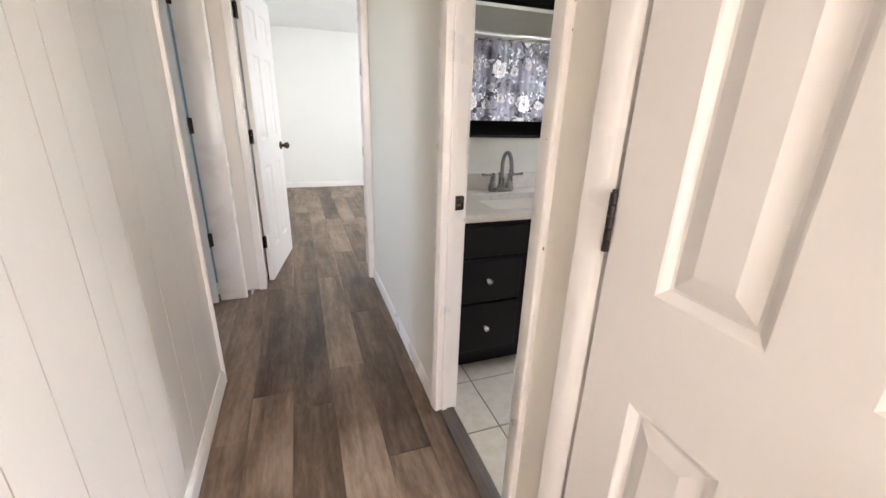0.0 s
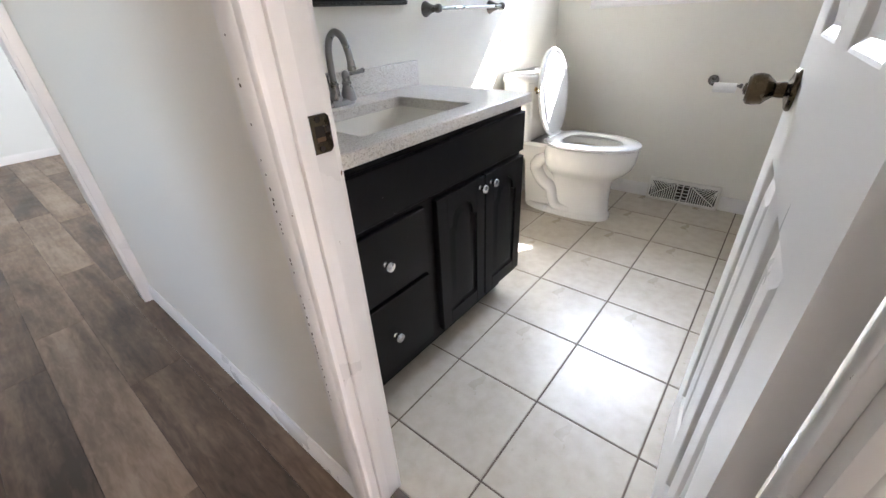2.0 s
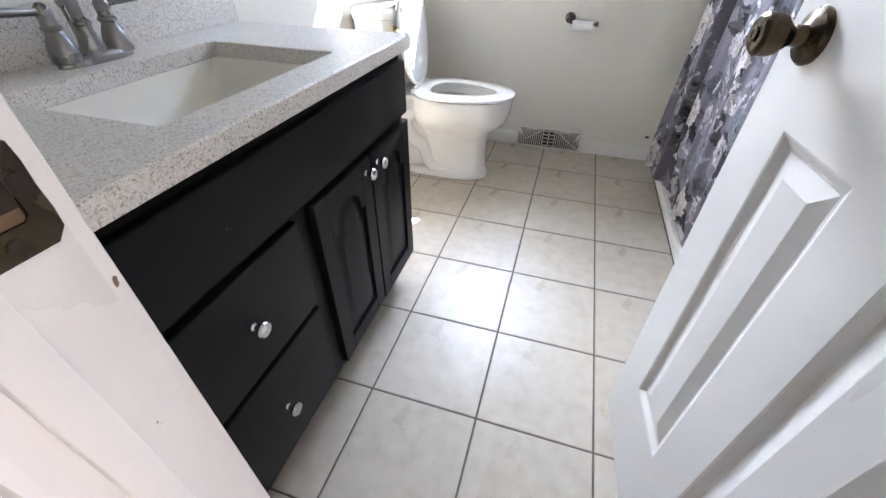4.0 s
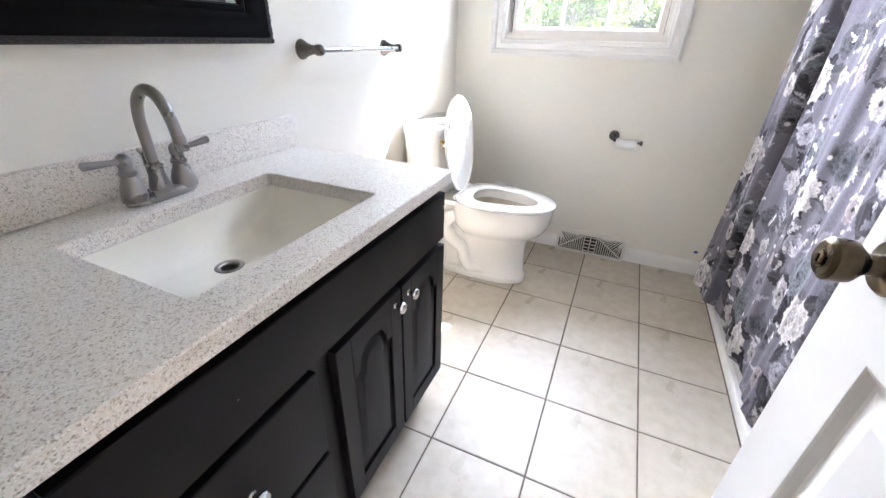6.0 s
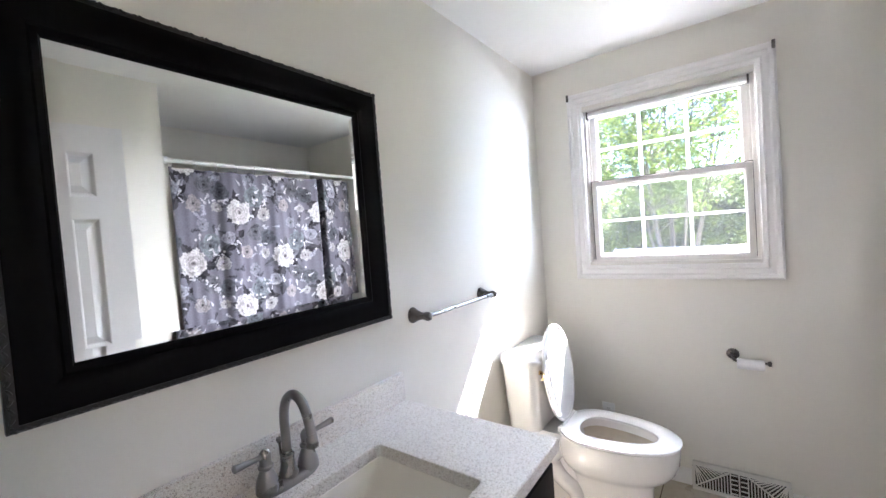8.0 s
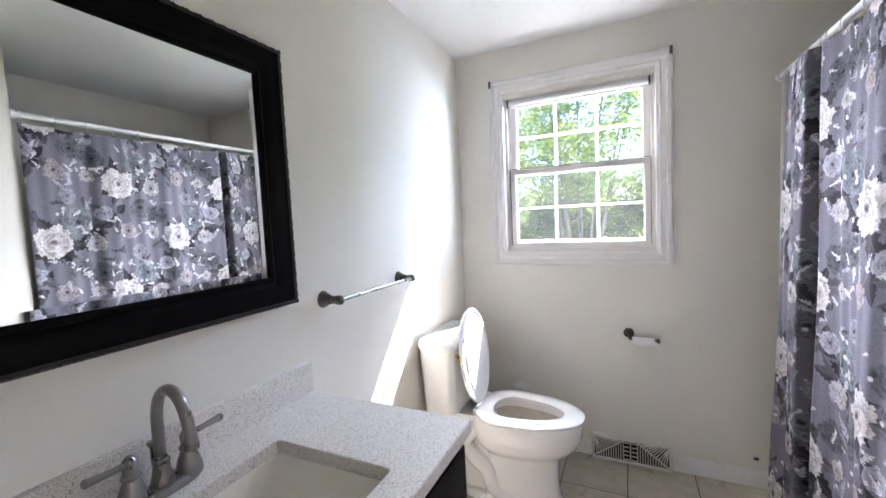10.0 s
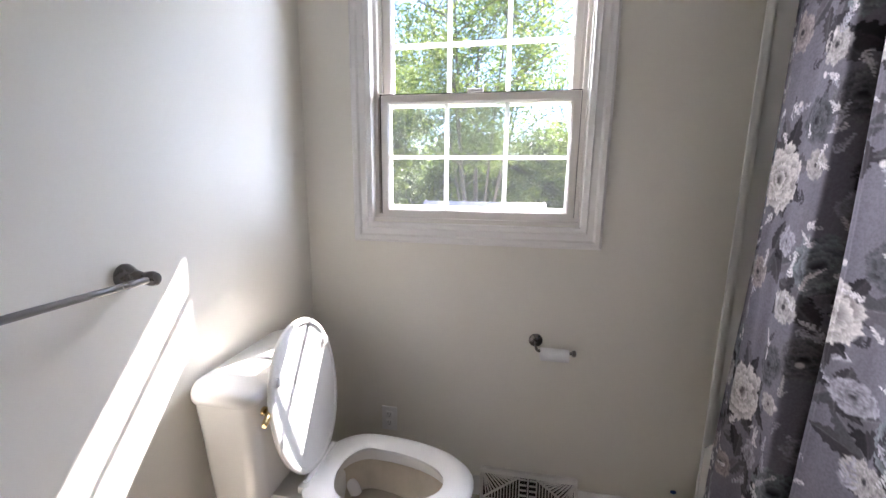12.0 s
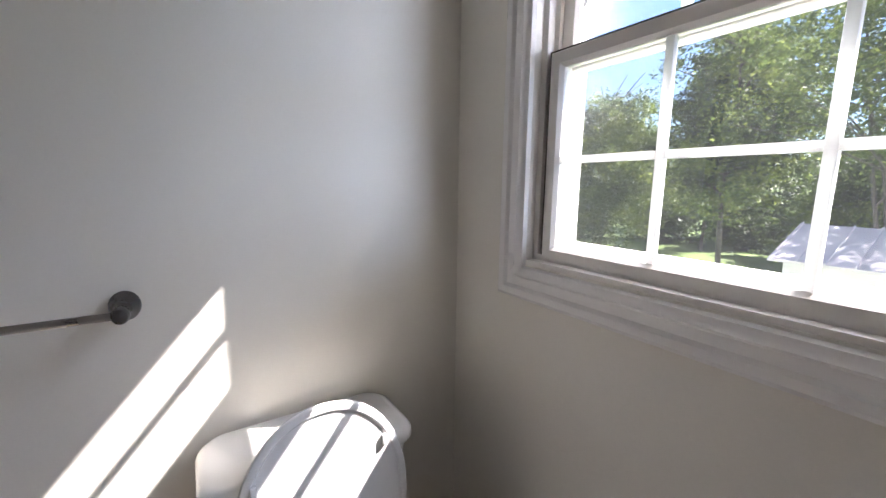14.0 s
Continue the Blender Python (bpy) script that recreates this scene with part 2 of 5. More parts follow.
CEIL_PAINT = material("ceiling_paint", (0.80, 0.80, 0.78), rough=0.8, vary=0.02, scale=3, bump=0.5, bump_scale=130)
TRIM_PAINT = material("trim_paint", (0.83, 0.81, 0.78), rough=0.30, coat=0.1, vary=0.012, scale=5, bump=0.03, bump_scale=60)
CHIPPED_PAINT = material("chipped_trim_paint", (0.76, 0.735, 0.70), rough=0.3, coat=0.12, vary=0.035, scale=5, bump=0.25, bump_scale=45)
DOOR_PAINT = material("door_paint", (0.78, 0.765, 0.74), rough=0.30, coat=0.1, vary=0.015, scale=3, bump=0.04, bump_scale=260, stretch=(1, 1, 0.15))
VINYL_WHITE = material("window_vinyl", (0.76, 0.725, 0.675), rough=0.33, vary=0.015, scale=4)
GROUT = material("grout", (0.135, 0.10, 0.075), rough=0.85, vary=0.18, scale=14, fine=0.1, bump=0.5)
TILE = tile_glaze("floor_tile_glaze")
PLANK = plank_vinyl("vinyl_plank")
PLANK_GAP = material("plank_joint", (0.03, 0.025, 0.02), rough=0.8, vary=0.1)
THRESH = material("threshold_vinyl", (0.085, 0.068, 0.056), rough=0.4, vary=0.25, scale=12, stretch=(6, 0.5, 1), bump=0.2, bump_scale=60)
CAB_PAINT = material("black_cabinet_paint", (0.0062, 0.0050, 0.0052), rough=0.42, coat=0.0, spec=0.17, vary=0.12, scale=5, bump=0.12, bump_scale=130, stretch=(1, 1, 0.4))
CAB_INNER = material("cabinet_shadow_gap", (0.006, 0.0055, 0.006), rough=0.6, vary=0.1)
STONE = speckled_stone("speckled_quartz")
BASIN = material("cream_vitreous_china", (0.82, 0.775, 0.675), rough=0.12, coat=0.5, vary=0.015, scale=4)
CHINA = material("white_vitreous_china", (0.80, 0.78, 0.745), rough=0.1, coat=0.6, vary=0.012, scale=4)
SEAT_WHITE = material("white_seat_plastic", (0.84, 0.835, 0.82), rough=0.16, coat=0.3, vary=0.012, scale=5)
NICKEL = material("brushed_nickel", (0.27, 0.255, 0.24), rough=0.29, metal=1.0, vary=0.06, scale=20, bump=0.03, bump_scale=500)
CHROME = material("satin_knob_metal", (0.62, 0.62, 0.61), rough=0.2, metal=1.0, vary=0.05, scale=30)
DARK_NICKEL = material("dark_nickel", (0.14, 0.13, 0.12), rough=0.28, metal=1.0, vary=0.08, scale=20)
BRASS = material("antique_brass", (0.090, 0.069, 0.043), rough=0.27, metal=1.0, vary=0.2, scale=30, fine=0.1)
GOLD = material("bright_brass", (0.74, 0.56, 0.28), rough=0.24, metal=1.0, vary=0.1, scale=30)
# near-black: shade painted into holes, slots and gaps; also the dark screw heads
DARKHOLE = material("dark_recess", (0.02, 0.014, 0.008), rough=0.8, vary=0.2)
RAWWOOD = material("raw_wood_recess", (0.15, 0.085, 0.04), rough=0.7, vary=0.3, scale=60)
HINGE_BLACK = material("oil_rubbed_hinge", (0.018, 0.014, 0.012), rough=0.4, metal=0.6, vary=0.2, scale=40)
FRAME_WOOD = material("espresso_frame", (0.0036, 0.0029, 0.0028), rough=0.40, coat=0.0, spec=0.07, vary=0.1, scale=12, bump=0.06, bump_scale=80)
ROPE_WOOD = material("carved_dark_edge", (0.016, 0.011, 0.009), rough=0.42, vary=0.45, scale=60, bump=0.5, bump_scale=150)
MIRROR = material("silvered_glass", (0.88, 0.90, 0.89), rough=0.005, metal=1.0)
GRILLE = material("white_grille_vinyl", (0.84, 0.83, 0.80), rough=0.4, vary=0.01)
GLASS = window_glass("window_pane")
SCREEN = insect_mesh("insect_screen_mesh")
CURTAIN = printed_cloth("floral_polyester")
PLASTIC = material("white_plastic", (0.80, 0.795, 0.775), rough=0.32, vary=0.01)
PAPER = material("toilet_paper", (0.82, 0.81, 0.79), rough=0.9, vary=0.03, scale=30, bump=0.3, bump_scale=400)
CARD = material("cardboard_core", (0.33, 0.25, 0.17), rough=0.9, vary=0.1, scale=30)
REG_METAL = material("register_enamel", (0.70, 0.67, 0.61), rough=0.35, vary=0.06, scale=12)
BLUE = material("blue_rubber", (0.015, 0.06, 0.22), rough=0.5, vary=0.1)
HOSE = material("braided_hose", (0.50, 0.43, 0.32), rough=0.4, metal=0.3, vary=0.15, scale=60, bump=0.4, bump_scale=700)
# yellowish china, darkened to carry the shade inside the bowl
SHADED_BOWL = material("shaded_bowl_china", (0.50, 0.44, 0.345), rough=0.15, coat=0.4, vary=0.10, scale=14)
WATER = material("bowl_water", (0.34, 0.30, 0.235), rough=0.03, vary=0.02)
LAWN = material("lawn_grass", (0.115, 0.17, 0.04), rough=0.9, vary=0.3, scale=0.5, fine=0.25, fine_scale=30)
BARK = material("tree_bark", (0.10, 0.085, 0.07), rough=0.9, vary=0.3, scale=8, bump=0.6, bump_scale=30)
LEAF_A = material("leaf_green", (0.12, 0.165, 0.045), rough=0.55, vary=0.35, scale=0.9)
LEAF_B = material("leaf_yellow_green", (0.25, 0.30, 0.075), rough=0.55, vary=0.3, scale=0.9)
LEAF_C = material("leaf_deep_green", (0.07, 0.095, 0.042), rough=0.55, vary=0.35, scale=0.9)
SHED_WALL = material("shed_siding", (0.72, 0.70, 0.66), rough=0.6, vary=0.04, scale=3)
SHED_ROOF = material("shed_metal_roof", (0.62, 0.56, 0.57), rough=0.45, metal=0.1, vary=0.06, scale=3)
SIDING = material("house_siding", (0.68, 0.67, 0.64), rough=0.6, vary=0.04, scale=2)


def flecked(m, colour, low, scale, stretch):
    """Small chips of an under-colour, where fine noise peaks."""
    n, l = m.node_tree.nodes, m.node_tree.links
    b = n["Principled BSDF"]
    mp = n.new("ShaderNodeMapping")
    mp.inputs["Scale"].default_value = stretch
    l.new(n["Texture Coordinate"].outputs["Object"], mp.inputs["Vector"])
    t = n.new("ShaderNodeTexNoise")
    t.inputs["Scale"].default_value, t.inputs["Detail"].default_value = scale, 4
    l.new(mp.outputs[0], t.inputs["Vector"])
    r = ramp_node(n, [(low, (0, 0, 0)), (low + 0.015, (1, 1, 1))])
    l.new(t.outputs["Fac"], r.inputs[0])
    mix = n.new("ShaderNodeMix")
    mix.data_type = "RGBA"
    l.new(r.outputs[0], mix.inputs["Factor"])
    l.new(b.inputs["Base Color"].links[0].from_socket, mix.inputs["A"])
    mix.inputs["B"].default_value = (*colour, 1)
    l.new(mix.outputs["Result"], b.inputs["Base Color"])


flecked(CHIPPED_PAINT, (0.16, 0.10, 0.055), 0.735, 75, (1, 1, 0.6))
flecked(CAB_PAINT, (0.35, 0.33, 0.31), 0.775, 90, (1, 1, 1))
for leaf in (LEAF_A, LEAF_B, LEAF_C, GRILLE):
    n, l = leaf.node_tree.nodes, leaf.node_tree.links
    thin, both = n.new("ShaderNodeBsdfTranslucent"), n.new("ShaderNodeMixShader")
    both.inputs[0].default_value = 0.45
    l.new(n["Principled BSDF"].inputs["Base Color"].links[0].from_socket, thin.inputs["Color"])
    l.new(n["Principled BSDF"].outputs[0], both.inputs[1])
    l.new(thin.outputs[0], both.inputs[2])
    l.new(both.outputs[0], n["Material Output"].inputs[0])

# ---------------------------------------------------------------- mesh helpers
ORIGIN = {}


def thing(name, m, label, category, group="", kind=""):
    ob = new(name)
    ob.empty_display_size = 0.05
    if not isinstance(m, Matrix):
        m = Matrix.Translation(m)
    ob.matrix_world = m
    ORIGIN[ob.name] = m
    return tagged(ob, label, category, group, kind)


def part(name, bm, mat_, parent=None, label="", smooth=30, local=False):
    """Links a bmesh as one mesh. The bmesh is in world metres, or in the thing's own space when local."""
    me = bpy.data.meshes.new(name)
    if parent is not None and not local:
        bm.transform(ORIGIN[parent.name].inverted())
    bmesh.ops.recalc_face_normals(bm, faces=bm.faces)
    for f in bm.faces:
        f.smooth = smooth > 0
    lim = radians(smooth)
    for e in bm.edges:
        if len(e.link_faces) == 2 and e.calc_face_angle(0) > lim:
            e.smooth = False
    bm.to_mesh(me)
    bm.free()
    for one in (mat_ if isinstance(mat_, (list, tuple)) else [mat_]):
        me.materials.append(one)
    ob = new(name, me)
    if parent is not None:
        ob.parent = parent
        ORIGIN[ob.name] = ORIGIN[parent.name]
    else:
        ORIGIN[ob.name] = Matrix()
    if label:
        ob["label"] = label
    return ob


def setting(name, bm, mat_, label, category):
    return tagged(part(name, bm, mat_), label, category, kind="structure")


def box(bm, x0, x1, y0, y1, z0, z1, bevel=0.0, seg=2):
    x0, x1, y0, y1, z0, z1 = min(x0, x1), max(x0, x1), min(y0, y1), max(y0, y1), min(z0, z1), max(z0, z1)
    v = [bm.verts.new(p) for p in ((x0, y0, z0), (x1, y0, z0), (x1, y1, z0), (x0, y1, z0), (x0, y0, z1), (x1, y0, z1), (x1, y1, z1), (x0, y1, z1))]
    fs = [bm.faces.new([v[i] for i in q]) for q in ((0, 3, 2, 1), (4, 5, 6, 7), (0, 1, 5, 4), (1, 2, 6, 5), (2, 3, 7, 6), (3, 0, 4, 7))]
    if bevel:
        bmesh.ops.bevel(bm, geom=list({e for f in fs for e in f.edges}), offset=bevel, segments=seg, profile=0.5, affect="EDGES")
    return bm


def boxes(rows, bevel=0.0):
    bm = bmesh.new()
    for r in rows:
        box(bm, *r, bevel=bevel)
    return bm


def lathe(bm, profile, m=None, seg=24, scale=(1, 1)):
    """Turns (radius, height) pairs round the z axis of m."""
    m = m or Matrix()
    rings = []
    for r, h in profile:
        if r < 1e-5:
            rings.append([bm.verts.new(m @ Vector((0, 0, h)))])
        else:
            rings.append([bm.verts.new(m @ Vector((r * scale[0] * math.cos(2 * math.pi * k / seg), r * scale[1] * math.sin(2 * math.pi * k / seg), h))) for k in range(seg)])
    for a, b in zip(rings, rings[1:]):
        for k in range(seg):
            j = (k + 1) % seg
            q = [a[k % len(a)], a[j % len(a)], b[j % len(b)], b[k % len(b)]]
            q = [v for i, v in enumerate(q) if v not in q[:i]]
            if len(q) > 2:
                bm.faces.new(q)
    for ring in (rings[0], rings[-1]):
        if len(ring) > 2:
            bm.faces.new(ring)
    return bm


def loft(bm, rings, cap=True, closed=True):
    """Skins rings of equal count."""
    rows = [[bm.verts.new(p) for p in ring] for ring in rings]
    n = len(rows[0])
    for a, b in zip(rows, rows[1:]):
        for k in range(n if closed else n - 1):
            j = (k + 1) % n
            bm.faces.new((a[k], a[j], b[j], b[k]))
    if cap:
        bm.faces.new(rows[0][::-1])
        bm.faces.new(rows[-1])
    return bm


def tube(bm, points, radius, seg=12):
    """A round bar along points; radius a number or a list."""
    pts = [Vector(p) for p in points]
    rads = radius if isinstance(radius, (list, tuple)) else [radius] * len(pts)
    up, rings = Vector((0.13, 0.21, 0.97)), []
    for k, p in enumerate(pts):
        d = (pts[min(k + 1, len(pts) - 1)] - pts[max(k - 1, 0)]).normalized()
        u = d.cross(up)
        if u.length < 0.05:
            u = d.cross(Vector((1, 0, 0)))
        u.normalize()
        w = d.cross(u)
        up = u.cross(d)
        rings.append([p + rads[k] * (math.cos(a) * u + math.sin(a) * w) for a in (2 * math.pi * i / seg for i in range(seg))])
    return loft(bm, rings)


def along(points, steps=8):
    """A smooth line through points."""
    pts = [Vector(p) for p in points]
    pts = [2 * pts[0] - pts[1]] + pts + [2 * pts[-1] - pts[-2]]
    out = []
    for a, b, c, d in zip(pts, pts[1:], pts[2:], pts[3:]):
        for k in range(steps):
            t = k / steps
            out.append(0.5 * (2 * b + (c - a) * t + (2 * a - 5 * b + 4 * c - d) * t * t + (3 * b - a - 3 * c + d) * t ** 3))
    return out + [pts[-2]]


def oval(cx, cy, z, rx, front, back, n=40, power=2.0):
    """A ring like a toilet seat: rx half width, front and back its reach along -y and +y."""
    out = []
    for k in range(n):
        a = 2 * math.pi * k / n
        c, s = math.cos(a), math.sin(a)
        r = front if s < 0 else back
        px = math.copysign(abs(c) ** (2 / power), c)
        py = math.copysign(abs(s) ** (2 / power), s)
        out.append(Vector((cx + rx * px, cy + r * py, z)))
    return out


def frame_ring(bm, rect, profile, place):
    """Sweeps a profile of (inset, height) round a rectangle (a0, a1, b0, b1); place(a, b, h) gives the point."""
    a0, a1, b0, b1 = rect
    rows = []
    for inset, h in profile:
        rows.append([bm.verts.new(place(a, b, h)) for a, b in ((a0 + inset, b0 + inset), (a1 - inset, b0 + inset), (a1 - inset, b1 - inset), (a0 + inset, b1 - inset))])
    rows.append(rows[0])
    for p, q in zip(rows, rows[1:]):
        for k in range(4):
            j = (k + 1) % 4
            bm.faces.new((p[k], p[j], q[j], q[k]))
    return bm

# ---------------------------------------------------------------- the plan (metres)
H = 2.39                      # ceilings
W = 2.38                      # inner face of the window wall; the vanity wall is y = 0, the hall side door wall x = 0
DOOR = (-1.39, -0.775)       # bathroom doorway along y
CLOSET = (-2.265, -1.650)      # closet doorway along y
HALL_R, HALL_L = -0.12, -1.065
XB = -0.037                   # bathroom face of the wall towards the hall
FARW = 0.82                   # hall face of the wall with the far room's doorway
HEAD = 2.04
JT = 0.012                    # thickness of door jambs
WIN = (-1.10, -0.28, 1.195, 2.105)

# ---------------------------------------------------------------- walls
setting("wall_north", boxes([(XB, W, 0.0, 0.12, 0, H)]), WALL_PAINT, "smooth pale greige painted bathroom wall behind the vanity", "wall")
bm = boxes([(W, W + 0.15, -2.5, WIN[0], 0, H), (W, W + 0.15, WIN[1], 0.12, 0, H), (W, W + 0.15, WIN[0], WIN[1], 0, WIN[2]), (W, W + 0.15, WIN[0], WIN[1], WIN[3], H)])
setting("wall_east", bm, WALL_PAINT, "pale greige painted outside wall with a sash window", "wall")
setting("wall_south", boxes([(0.76, W, -2.5, -2.38, 0, H), (XB, 0.76, -2.5, -2.38, 0, H)]), WALL_PAINT, "greige wall behind the bathtub", "wall")
setting("wall_closet", boxes([(XB, 0.76, -1.68, -1.58, 0, H), (0.76, 0.86, -2.38, -1.58, 0, H)]), WALL_PAINT, "greige painted wall between the closet and the bathtub", "wall")
bm = boxes([(-0.13, XB, -4.6, CLOSET[0] - JT, 0, H), (-0.13, XB, CLOSET[1] + JT, -1.6, 0, H), (HALL_R, XB, -1.6, DOOR[0] - JT, 0, H), (HALL_R, XB, DOOR[1] + JT, FARW, 0, H),
            (-0.13, XB, CLOSET[0] - JT, CLOSET[1] + JT, HEAD + 0.006, H), (HALL_R, XB, DOOR[0] - JT, DOOR[1] + JT, HEAD + 0.006, H)])
setting("wall_west", bm, WALL_PAINT, "greige painted wall between hall and bathroom with two doorways", "wall")
bm = boxes([(HALL_L - 0.15, HALL_L, 0.69 + JT, FARW, 0, H), (HALL_L - 0.15, HALL_L, -0.25 - JT, 0.69 + JT, HEAD, H), (HALL_L - 0.15, HALL_L - 0.012, -4.6, -0.25 - JT, 0, H)])
setting("wall_hall", bm, PANEL_PAINT, "off-white painted hall wall with a doorway", "wall")
bm = boxes([(HALL_L - 0.15, -0.93 - JT, FARW, FARW + 0.12, 0, H), (-0.165 + JT, 2.6, FARW, FARW + 0.12, 0, H), (-0.93 - JT, -0.165 + JT, FARW, FARW + 0.12, HEAD + 0.006, H)])
setting("wall_far", bm, PANEL_PAINT, "off-white wall with the far room's doorway", "wall")
bm = boxes([(-1.05, 2.7, 4.85, 4.97, 0, H), (-1.05, -0.95, FARW + 0.12, 4.85, 0, H), (2.6, 2.7, FARW + 0.12, 2.1, 0, H), (2.6, 2.7, 3.7, 4.85, 0, H),
            (2.6, 2.7, 2.1, 3.7, 0, 0.85), (2.6, 2.7, 2.1, 3.7, 2.15, H)])
setting("wall_bedroom", bm, FAR_PAINT, "bright cream white walls of the empty far room", "wall")
bm = boxes([(-4.42, -4.3, -2.5, -0.35, 0, H), (-4.42, -4.3, -0.35, FARW, 0, 0.85), (-4.42, -4.3, -0.35, FARW, 2.15, H),
            (-4.3, HALL_L - 0.15, -2.5, -2.38, 0, H), (-4.42, HALL_L - 0.15, FARW, FARW + 0.12, 0, H)])
setting("wall_side_room", bm, BLUE_WALLS, "blue walls of the side room, bluish daylight put into their colour", "wall")
setting("wall_hall_end", boxes([(HALL_L, -0.95, -4.6, -4.48, 0, H), (-0.25, HALL_R, -4.6, -4.48, 0, H), (-0.95, -0.25, -4.6, -4.48, 0, 0.8), (-0.95, -0.25, -4.6, -4.48, 2.2, H)]),
        WALL_PAINT, "plain painted wall closing the hall", "wall")
setting("ceiling_bathroom", boxes([(XB, W, -2.38, 0, H, H + 0.1)]), CEIL_PAINT, "white lightly textured bathroom ceiling", "ceiling")
setting("ceiling_hall", boxes([(-4.42, XB, -4.6, FARW + 0.12, H + 0.001, H + 0.1), (-1.05, 2.7, FARW + 0.12, 4.97, H + 0.002, H + 0.1)]), CEIL_PAINT,
        "white ceiling over hall and rooms", "ceiling")

# hall panelling: grooved sheets
wall_panel = thing("wall_panelling", (HALL_L, -2, 0), "off-white painted vertical groove panelling on the hall wall", "wall panelling", kind="structure")
grooves = [-4.45]
rng = random.Random(4)
while grooves[-1] < -0.36:
    grooves.append(grooves[-1] + rng.choice((0.10, 0.20, 0.145, 0.20, 0.115)))
grooves[-1] = -0.263
for a, b in zip(grooves, grooves[1:]):
    bm = bmesh.new()
    box(bm, HALL_L - 0.012, HALL_L, a + 0.0017, b - 0.0017, 0, H - 0.001)
    bmesh.ops.bevel(bm, geom=[e for e in bm.edges if all(v.co.x > HALL_L - 0.001 for v in e.verts) and abs(e.verts[0].co.z - e.verts[1].co.z) > 1],
                    offset=0.0003, segments=1, affect="EDGES")
    part("panel", bm, PANEL_PAINT, wall_panel)

# ---------------------------------------------------------------- trim


def casing_profile(w):
    return [(0, 0), (0, 0.013), (0.006, 0.0165), (w * 0.3, 0.0165), (w * 0.72, 0.0135), (w * 0.78, 0.011), (w - 0.004, 0.0105), (w, 0.008), (w, 0)]


def casing(name, along_a, plane, z1, side, label, w=0.058, axis="y", sides=(True, True), paint=None):
    """A door casing: two legs and a head of moulded section. plane: wall face; side: which way it stands proud."""
    a0, a1 = along_a
    ob = thing(name, (plane if axis == "y" else (a0 + a1) / 2, (a0 + a1) / 2 if axis == "y" else plane, 0), label, "door casing", kind="structure")

    def leg(points):
        bm = bmesh.new()
        loft(bm, points)
        return bm

    def at(a, h, z):
        return Vector((plane + side * h, a, z)) if axis == "y" else Vector((a, plane + side * h, z))
    prof = casing_profile(w)
    for k, (edge, sgn) in enumerate(((a0, -1), (a1, 1))):
        if sides[k]:
            part("leg", leg([[at(edge + sgn * (w - u), h, z + (w - u) * (z > 1)) for u, h in prof] for z in (0.0, z1)]), paint or TRIM_PAINT, ob)
    part("head", leg([[at(e + s * (w - u), h, z1 + w - u) for u, h in prof] for e, s in ((a0, -1), (a1, 1))]), paint or TRIM_PAINT, ob)
    return ob


def jamb(name, rows, label):
    return setting(name, boxes(rows, bevel=0.002), CHIPPED_PAINT, label, "door jamb")


hall_casing = casing("door_casing", DOOR, HALL_R, HEAD, -1, "off-white painted moulded casing round the bathroom doorway, chipped", paint=CHIPPED_PAINT)
bm = bmesh.new()
rng = random.Random(8)
z = 0.42
while z < 1.06:
    z += rng.choice((0.008, 0.012, 0.017, 0.022, 0.05))
    y = DOOR[1] + 0.0385 + rng.uniform(-0.0012, 0.0012)
    s = rng.uniform(0.5, 1.3)
    box(bm, HALL_R - 0.0170, HALL_R - 0.0160, y - 0.0011 * s, y + 0.0011 * s, z - 0.0022 * s, z + 0.0022 * s)
part("paint_chips", bm, BARK, hall_casing, "row of small chips down to bare wood")
casing("door_casing", DOOR, XB, HEAD, 1, "off-white casing on the bathroom side of the doorway", paint=CHIPPED_PAINT)
casing("door_casing", (CLOSET[0], CLOSET[1] + 0.010), -0.13, HEAD, -1, "off-white casing round the closet door", w=0.072)
casing("door_casing", (-0.93, -0.165), FARW, HEAD, -1, "off-white casing round the far doorway", w=0.05, axis="x")
casing("door_casing", (-0.25, 0.69), HALL_L, HEAD, 1, "off-white casing round the side room's doorway", w=0.03, sides=(True, True))
T = JT
jamb("door_jamb", [(HALL_R - 0.002, XB + 0.002, DOOR[1] - 0.0, DOOR[1] + T, 0, HEAD), (HALL_R - 0.002, XB + 0.002, DOOR[0] - T, DOOR[0], 0, HEAD), (HALL_R - 0.002, XB + 0.002, DOOR[0], DOOR[1], HEAD - 0.006, HEAD + 0.005),
                  (-0.102, -0.078, DOOR[1] - 0.011, DOOR[1], 0, HEAD), (-0.102, -0.078, DOOR[0], DOOR[0] + 0.011, 0, HEAD)], "off-white bathroom door jamb with a stop")
jamb("door_jamb", [(HALL_R - 0.002, XB + 0.002, CLOSET[1] + 0.001, CLOSET[1] + T, 0, HEAD), (HALL_R - 0.002, XB + 0.002, CLOSET[0] - T, CLOSET[0], 0, HEAD)], "off-white closet door jamb")
jamb("door_jamb", [(-0.942, -0.93, FARW - 0.002, FARW + 0.122, 0, HEAD), (-0.165, -0.153, FARW - 0.002, FARW + 0.122, 0, HEAD), (-0.93, -0.165, FARW - 0.002, FARW + 0.122, HEAD - 0.006, HEAD + 0.005)],
     "off-white jamb of the far doorway")
